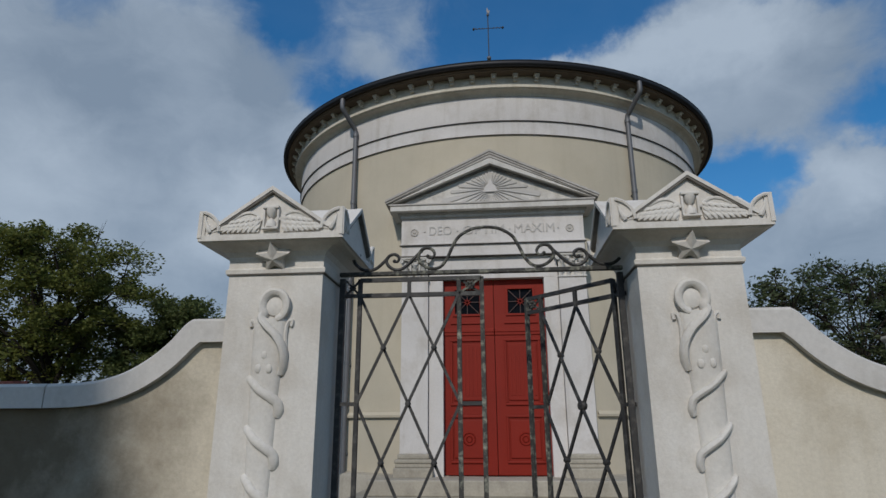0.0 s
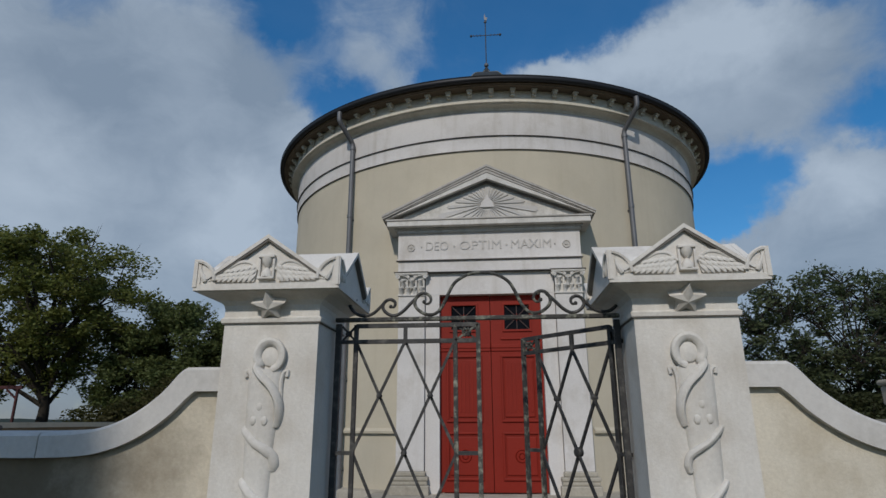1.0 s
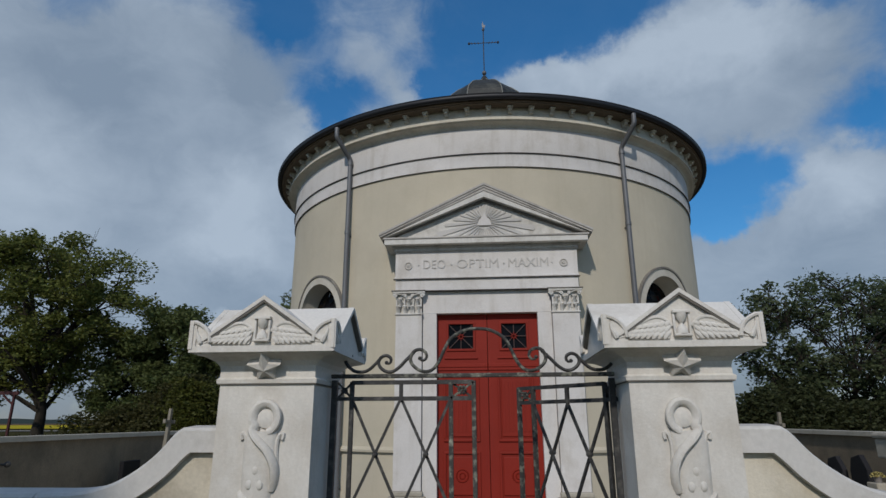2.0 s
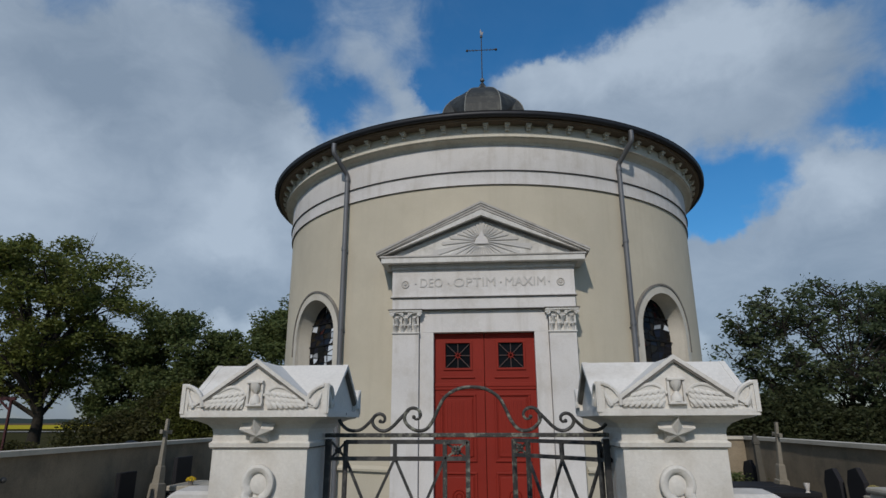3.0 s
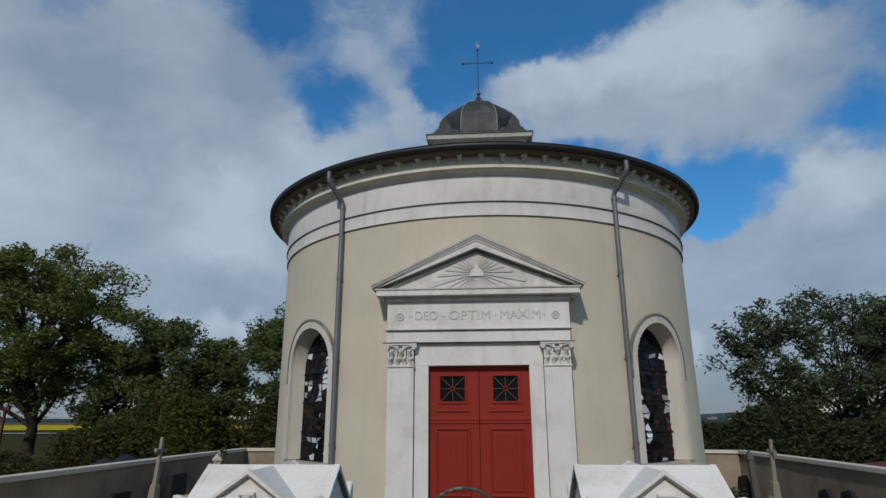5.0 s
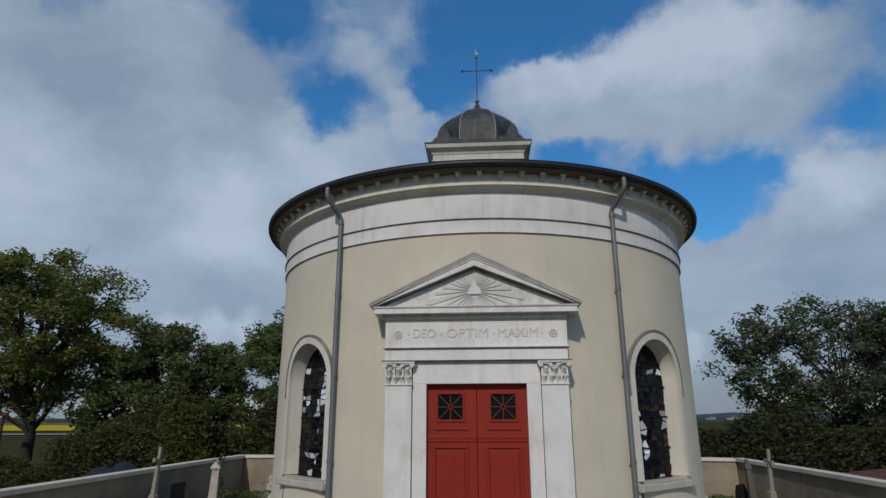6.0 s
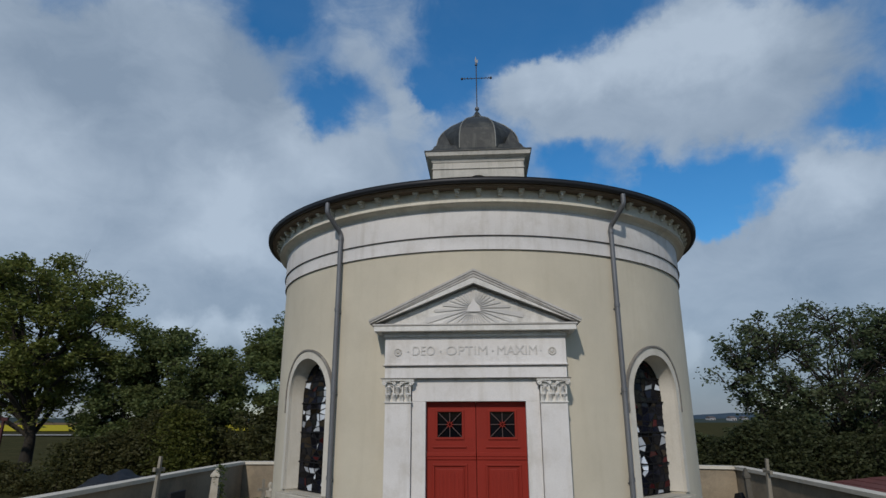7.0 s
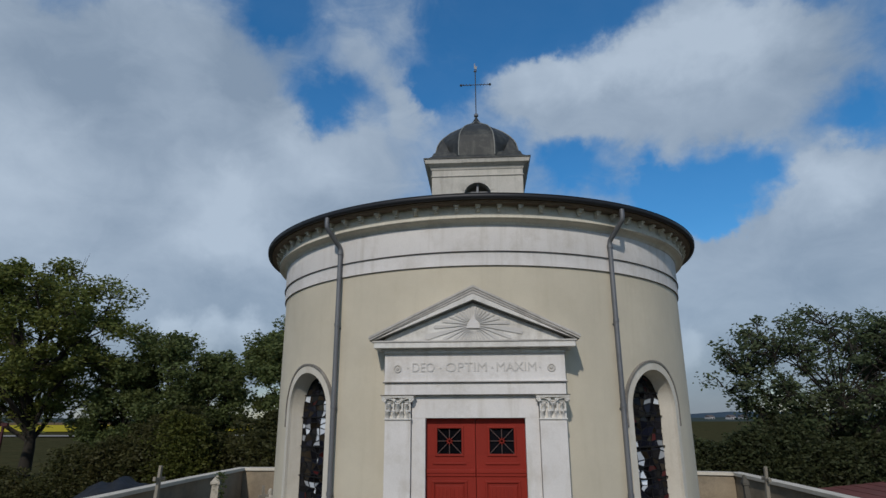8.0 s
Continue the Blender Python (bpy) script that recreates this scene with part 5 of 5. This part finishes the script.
tree("spreading dark walnut tree with thin branches and sky gaps", 13.6, 24.0, 1.6, (0.3, 0, 4.7), (4.7, 2.4, 2.75), LEAF_R, 59, 390, 60, 0.11, 0.10, 0.46, uneven=0.08)
tree("dark tree at the edge of the hedge", 18.4, 25.5, 1.8, (0, 0, 5.0), (3.2, 2.6, 2.9), LEAF_R, 61, 190, 62, 0.16, 0.10, 0.5, uneven=0.12)
tree("leafy tree shading the outside of the cemetery wall", -6.35, -5.5, 2.6, (0, 0, 6.5), (3.2, 2.0, 2.9), LEAF_A, 77, 320, 270, 0.25, 0.13, 0.5, uneven=0.25)
thicket("bramble_bank", "dull green and brown bramble bank behind the wall", [(-17.6, -13.5, 23.5, 26.0, 2.2), (-13.5, -6.0, 23.8, 26.5, 2.8), (-27, -18.0, 24.0, 25.0, 0.9)], LEAF_D, 7, 0.09, 100, 1.1)
thicket("yellow_shrub", "yellowing autumn shrub beside the graveyard wall", [(-13.0, -11.4, 23.2, 24.0, 3.5)], LEAF_C, 9, 0.085, 130)
thicket("weeds", "low green weeds round the old graves", [(-7.9, -6.6, 18.2, 19.8, 0.55), (6.2, 7.3, 17.9, 18.9, 0.6)], LEAF_B, 17, 0.05, 160)
thicket("hedge", "dark overgrown hedge behind the graveyard wall", [(6.0, 11.0, 21.4, 23.4, 2.95), (11.0, 21.0, 21.4, 23.4, 3.0), (11.0, 19.0, 22.4, 24.0, 2.8)], LEAF_H, 13, 0.085, 130, 0.28)


# ---- distance ----
FIELD = material("rape_field", (0.42, 0.34, 0.035), 1.0, spec=0.0, vary=0.2, grain=0.4, bump=0)
SOIL = material("brown_field", (0.16, 0.11, 0.065), 1.0, spec=0.0, vary=0.2, grain=0.3, bump=0)
TRACK = material("pale_track", (0.26, 0.24, 0.21), 0.95, vary=0.2, grain=1)
# distance haze is put into this hill's blue colour
HILL = material("hazed_hill", (0.055, 0.080, 0.105), 1.0, spec=0.0, vary=0.2, grain=0.05, bump=0)
HILL2 = material("far_wood", (0.05, 0.065, 0.06), 1.0, spec=0.0, vary=0.3, grain=0.1, bump=0)


def strip(name, label, quad, z, mat):
    bm = B()
    bm.faces.new([bm.verts.new((x, y, z)) for x, y in quad])
    tagged(part(name, bm, mat), label, "field", kind="structure")


strip("field", "bright yellow flowering field in the distance", [(-420, 130), (-60, 150), (-40, 330), (-600, 300)], 0.20, FIELD)
strip("field_bare", "bare brown field in the distance", [(-620, 305), (-40, 335), (-40, 620), (-900, 560)], 0.25, SOIL)
strip("track", "pale earth track beside the field", [(-260, 103), (-45, 106), (-45, 114), (-260, 114)], 0.20, TRACK)


def ridge(name, label, x0, x1, y, h, seed, mat):
    """A low far ridge, as a long mound."""
    bm = B()
    n, m = 60, 6
    rows = []
    for i in range(n + 1):
        x = x0 + (x1 - x0) * i / n
        e = math.sin(math.pi * i / n) ** 0.4
        hh = h * e * (0.75 + 0.5 * noise.noise(Vector((x * 0.006, seed, 0))) + 0.12 * noise.noise(Vector((x * 0.05, seed, 3))))
        rows.append([bm.verts.new((x, y + 160 * (k / m - 0.5), hh * math.sin(math.pi * k / m) - 0.4)) for k in range(m + 1)])
    for p, q in zip(rows, rows[1:]):
        for k in range(m):
            bm.faces.new((p[k], q[k], q[k + 1], p[k + 1]))
    tagged(part(name, bm, mat, smooth=True), label, "hill", kind="structure")


ridge("backdrop_hill", "hazy blue-green wooded hill on the horizon", 100, 900, 900, 15, 3, HILL)
ridge("backdrop_wood", "low dark wood on the horizon", 80, 420, 560, 4.5, 6, HILL2)
ridge("backdrop_hedge", "low brown hedge line on the horizon", -900, -100, 640, 7, 9, HILL2)
HOUSEWALL = material("far_house_wall", (0.36, 0.35, 0.35), 0.9)
HOUSEROOF = material("far_house_roof", (0.10, 0.08, 0.075), 0.9)
for x, y, w in ((200, 512, 5), (212, 518, 4), (187, 522, 5)):
    house = thing("house", "small distant cream house with a tiled roof", "house", "distant houses", at=pose(x, y, 0, 0, 0, 20))
    part("house_wall", box(B(), -w / 2, w / 2, -3, 3, 0, 3.4), HOUSEWALL, house)
    b2 = prism(B(), [(-3.3, 3.4), (3.3, 3.4), (0, 4.8)], -w / 2 - 0.3, w / 2 + 0.3)
    b2.transform(pose(0, 0, 0, 0, 0, 90))
    part("roof", b2, HOUSEROOF, house)
    for k in (-0.25, 0.25):
        part("window", box(B(), w * k - 0.5, w * k + 0.5, -3.03, -2.9, 1.2, 2.6), GLASSES[0], house)

# red post frame outside the wall
REDPOST = material("red_post_paint", (0.055, 0.012, 0.012), 0.7, vary=0.3)
frame_post = thing("post_frame", "dark red painted metal post frame beyond the wall", "post", at=pose(-20.1, 24.0, 0))
for x in (0.0, -2.2):
    part("post", box(B(), x - 0.045, x + 0.045, -0.045, 0.045, -0.1, 2.95, 0.01), REDPOST, frame_post)
part("crossbeam", box(B(), -2.4, 0.2, -0.05, 0.05, 2.86, 3.00, 0.01), REDPOST, frame_post)
part("brace", bar(B(), (0, 0, 2.45), (-0.5, 0, 2.85), 0.06), REDPOST, frame_post)

# low tiled shed, and a plain heap for an unidentified dark shape, outside the walls
shed = thing("shed", "low shed with a dull red tiled roof behind the wall", "shed", at=pose(11.5, 16.5, 0))
part("shed_wall", box(B(), -1.9, 3.4, -4.2, 3.8, -0.1, 0.75), YARDWALL, shed)
TILE = material("red_tile", (0.13, 0.042, 0.036), 0.9, vary=0.25, grain=8, stain=0.5, stain_col=(0.12, 0.06, 0.05), stain_scale=1.5)
for i in range(12):
    bm = B()
    x0 = -2.2 + i * 0.5
    v = [bm.verts.new(c) for c in ((x0, -4.5, 0.72 + 0.05 * i), (x0 + 0.54, -4.5, 0.76 + 0.05 * i), (x0 + 0.54, 4.1, 0.76 + 0.05 * i), (x0, 4.1, 0.72 + 0.05 * i))]
    w = [bm.verts.new((c.co.x, c.co.y, c.co.z + 0.05)) for c in v]
    bm.faces.new(w), bm.faces.new(v[::-1])
    for k in range(4):
        bm.faces.new((v[k], v[(k + 1) % 4], w[(k + 1) % 4], w[k]))
    part("tile_course", bm, TILE, shed)
HEAPDARK = material("dark_heap_surface", (0.017, 0.017, 0.019), 0.5, vary=0.3, grain=5, bump=0.3)
bm = B()
n = 28
grid = [[bm.verts.new((2.6 * (i / n - 0.5), 4.6 * (j / n - 0.5), max(-0.1, 1.42 * (math.sin(math.pi * i / n) * math.sin(math.pi * j / n)) ** 0.45 + 0.20 * noise.noise(Vector((i * 0.3, j * 0.3, 2)))) - 0.1)) for j in range(n + 1)] for i in range(n + 1)]
for i in range(n):
    for j in range(n):
        bm.faces.new((grid[i][j], grid[i + 1][j], grid[i + 1][j + 1], grid[i][j + 1]))
heap = part("tarpaulin", bm, HEAPDARK, smooth=True)
heap.matrix_basis = pose(-11.2, 18.2, 0)
tagged(heap, "dark bluish crumpled heap behind the wall", "heap")


# ---- graves ----
GRAVESTONE = material("lichened_stone", (0.25, 0.225, 0.18), 0.92, vary=0.2, grain=50, bump=0.4, stain=0.7, stain_col=(0.14, 0.13, 0.10), stain_scale=5, streak=0.4)


def headstone(x, y, h, w, turn, mat, label, shape=0):
    """A standing stone with a shaped top on a plinth, with a kerbed slab before it."""
    ob = thing("headstone", label, "gravestone", "gravestones", at=pose(x, y, 0.03, 0, 0, turn))
    if shape == 0:
        prof = [(-w / 2, 0.28), (w / 2, 0.28), (w / 2, h * 0.9)] + [(w / 2 * math.cos(math.pi * k / 10), h * 0.9 + h * 0.1 * math.sin(math.pi * k / 10)) for k in range(1, 10)] + [(-w / 2, h * 0.9)]
    elif shape == 1:
        prof = [(-w / 2, 0.28), (w / 2, 0.28), (w / 2 * 0.9, h * 0.75), (w * 0.15, h), (-w * 0.35, h * 0.93), (-w / 2, h * 0.7)]
    else:
        prof = [(-w / 2, 0.28), (w / 2, 0.28), (w / 2, h), (-w / 2, h)]
    bm = prism(B(), prof, 0.0, 0.10)
    bmesh.ops.bevel(bm, geom=bm.edges[:], offset=0.008, segments=1, affect="EDGES")
    part("stone", bm, mat, ob)
    part("plinth", box(B(), -w / 2 - 0.08, w / 2 + 0.08, -0.08, 0.18, 0.0, 0.28, 0.01), mat, ob)
    part("slab", box(B(), -w / 2 - 0.02, w / 2 + 0.02, -1.75, -0.12, 0.16, 0.24, 0.012), mat, ob)
    part("kerb", box(B(), -w / 2 - 0.08, w / 2 + 0.08, -1.85, -0.09, 0.0, 0.16, 0.01), GREYSLAB, ob)
    return ob


def stone_cross(x, y, h, turn, lean, label, mat=GRAVESTONE):
    """A stone cross on a tapering stepped pedestal."""
    ob = thing("grave_cross", label, "grave cross", "grave crosses", at=pose(x, y, 0.03, 0, lean, turn))
    zb = h * 0.46
    part("pedestal", square_stack(B(), [(0.20, 0), (0.20, 0.16), (0.14, 0.18), (0.12, zb * 0.6), (0.095, zb * 0.62), (0.075, zb), (0.06, zb + 0.03)]), mat, ob)
    part("shaft", square_stack(B(), [(0.052, zb + 0.02), (0.036, h - 0.36), (0.032, h)]), mat, ob)
    bm = box(B(), -0.15, 0.15, -0.034, 0.034, h - 0.34, h - 0.265, 0.01)
    for s in (-1, 1):
        box(bm, s * 0.15 - 0.022, s * 0.15 + 0.022, -0.038, 0.038, h - 0.35, h - 0.255, 0.008)
    part("cross_arm", bm, mat, ob)
    return ob


def flower_pot(x, y, z, colour, label):
    ob = thing("flower_pot", label, "flower pot", "grave flowers", at=pose(x, y, z))
    part("pot", lathe(B(), [(0, 0), (0.055, 0), (0.07, 0.10), (0.078, 0.11), (0.066, 0.11), (0.06, 0.09), (0, 0.09)], 0, 0, n=20), GREYSLAB, ob, smooth=True)
    rng = np.random.default_rng(int(abs(x * 100)))
    g = rng.normal(size=(260, 3))
    g *= 0.11 / np.linalg.norm(g, axis=1, keepdims=True)
    g[:, 2] = np.abs(g[:, 2]) * 0.8 + 0.10
    leaf_mesh("blossom", g, 0.024, colour, ob, rng)
    return ob


YELLOW = material("yellow_petals", (0.75, 0.55, 0.03), 0.7, vary=0.2, per_island=0.3)
DULLYEL = material("straw_petals", (0.45, 0.38, 0.14), 0.7, vary=0.2, per_island=0.4)
DARKSTONE = material("dark_mossy_stone", (0.10, 0.092, 0.075), 0.95, vary=0.3, grain=40, bump=0.4)
# along the west wall
headstone(-7.85, 13.0, 0.90, 0.62, 90, GRANITE, "dark polished granite headstone against the weathered wall", 2)
headstone(-7.85, 15.45, 1.08, 0.78, 90, GRANITE, "wide dark granite headstone against the weathered wall", 2)
stone_cross(-7.75, 14.02, 2.02, 78, 3, "tall pale stone cross on a tapering pedestal")
flower_pot(-7.3, 14.75, 0.494, YELLOW, "pot of bright yellow chrysanthemums on a grave")
tomb = thing("tomb", "pale low stone tomb slab beside the cross", "tomb", at=pose(-6.9, 15.2, 0.03))
part("tomb_base", box(B(), -0.85, 0.55, -0.55, 0.75, 0, 0.34, 0.02), GREYSLAB, tomb)
part("tomb_slab", box(B(), -0.92, 0.62, -0.62, 0.82, 0.34, 0.46, 0.025), OLDSTONE, tomb, "pale worn slab")
tomb = thing("tomb", "dark low granite tomb near the west wall", "tomb", at=pose(-6.8, 17.0, 0.03))
part("tomb_base", box(B(), -0.95, 0.65, -0.5, 0.5, 0, 0.30, 0.02), GREYSLAB, tomb)
part("tomb_slab", box(B(), -1.0, 0.7, -0.56, 0.56, 0.30, 0.38, 0.02), GRANITE, tomb)
iron = thing("iron_cross", "dark rusted iron grave cross", "grave cross", "grave crosses", at=pose(-7.9, 9.2, 0.03, 0, 0, 80))
part("shaft", tube(B(), [(0, 0, 0), (0, 0, 1.38)], 0.022, 8), IRON, iron)
bm = tube(B(), [(-0.28, 0, 1.05), (0.28, 0, 1.05)], 0.02, 8)
tube(bm, [(0.12 * math.cos(k * 0.314), 0, 1.05 + 0.12 * math.sin(k * 0.314)) for k in range(21)], 0.014, 6)
for sx in (-1, 1):
    bmesh.ops.create_uvsphere(bm, u_segments=8, v_segments=6, radius=0.05, matrix=pose(sx * 0.28, 0, 1.05))
bmesh.ops.create_uvsphere(bm, u_segments=8, v_segments=6, radius=0.05, matrix=pose(0, 0, 1.38))
part("cross_arm", bm, IRON, iron)
part("footing", box(B(), -0.2, 0.2, -0.2, 0.2, 0, 0.3, 0.02), OLDSTONE, iron)
stele = thing("stele", "slim weathered stone column partly overgrown", "gravestone", "gravestones", at=pose(-7.75, 17.4, 0.03, 0, 1, 0))
part("column", square_stack(B(), [(0.22, 0), (0.22, 0.3), (0.13, 0.34), (0.10, 1.25), (0.14, 1.27), (0.14, 1.33), (0.03, 1.5)]), OLDSTONE, stele)
rng = np.random.default_rng(5)
leaf_mesh("ivy", np.stack([rng.normal(0.10, 0.07, 420), rng.normal(0.05, 0.09, 420), rng.uniform(0.5, 1.6, 420)], 1), 0.05, LEAF_B, stele, rng)
stone_cross(-6.9, 19.1, 1.05, 40, -2, "small worn pale stone cross")
figure = part("garden_statue", lathe(B(), [(0, 0), (0.20, 0), (0.21, 0.10), (0.16, 0.14), (0.17, 0.34), (0.13, 0.52), (0.15, 0.62), (0.07, 0.70), (0.085, 0.80), (0.05, 0.88), (0, 0.90)], 0, 0, n=20), OLDSTONE, smooth=True)
figure.matrix_basis = pose(-7.05, 20.1, 0.0, 0, 0, 20)
tagged(figure, "small plain pale stone statue beside the wall", "statue")
# along the east wall
headstone(7.15, 13.6, 0.98, 0.62, -90, GRANITE, "black granite headstone with a slanting top", 1)
headstone(7.15, 12.75, 1.05, 0.60, -90, GRANITE, "black granite headstone with a cut corner", 1)
headstone(7.2, 17.9, 0.88, 0.55, -80, GRANITE, "small dark headstone near the wall corner", 1)
stone_cross(7.2, 16.05, 1.90, -85, 6, "tall leaning pale stone cross")
stele = thing("stele", "slim dark leaning grave column", "gravestone", "gravestones", at=pose(7.25, 17.2, 0.03, 0, -2, 0))
part("column", square_stack(B(), [(0.16, 0), (0.16, 0.34), (0.08, 0.36), (0.06, 1.30), (0.08, 1.32), (0.08, 1.38), (0.02, 1.58)]), DARKSTONE, stele)
for y, w in ((14.7, 0.5), (16.0, 0.55)):
    tomb = thing("tomb", "wide dark polished granite tomb", "tomb", "dark tombs", at=pose(6.4, y, 0.03))
    part("tomb_base", box(B(), -0.9, 0.75, -w, w, 0, 0.32, 0.02), GREYSLAB, tomb)
    part("tomb_slab", box(B(), -0.96, 0.8, -w - 0.05, w + 0.05, 0.32, 0.43, 0.02), GRANITE, tomb)
vase = part("vase", lathe(B(), [(0, 0), (0.05, 0), (0.03, 0.03), (0.055, 0.12), (0.065, 0.19), (0.05, 0.19), (0, 0.1)], 0, 0, n=16), WHITE, smooth=True)
vase.matrix_basis = pose(6.9, 14.15, 0.46)
tagged(vase, "small white stone vase on a dark tomb", "vase")
flower_pot(7.1, 12.1, 0.618, DULLYEL, "pot of faded straw-coloured flowers")
block = thing("pot_stand", "plain pale stone block under a flower pot", "plinth", at=pose(7.1, 12.1, 0.03))
part("block", box(B(), -0.13, 0.13, -0.16, 0.16, 0, 0.59, 0.02), OLDSTONE, block)
# fluted stele close behind the front wall
stele = thing("stele", "pale fluted stone stele with lichen behind the front wall", "gravestone", "gravestones", at=pose(2.02, 2.92, 0.03))
part("column", square_stack(B(), [(0.12, 0), (0.12, 0.2), (0.06, 0.25), (0.05, 1.50), (0.10, 1.53)], 0, 0), OLDSTONE, stele)
bm = box(B(), -0.15, 0.15, -0.12, 0.12, 1.53, 1.62, 0.01)
for k in range(6):
    box(bm, -0.14 + 0.05 * k, -0.115 + 0.05 * k, -0.135, -0.1, 1.535, 1.615, 0.004)
part("head", bm, OLDSTONE, stele)
part("cap", box(B(), -0.16, 0.16, -0.14, 0.13, 1.62, 1.648, 0.012), OLDSTONE, stele)
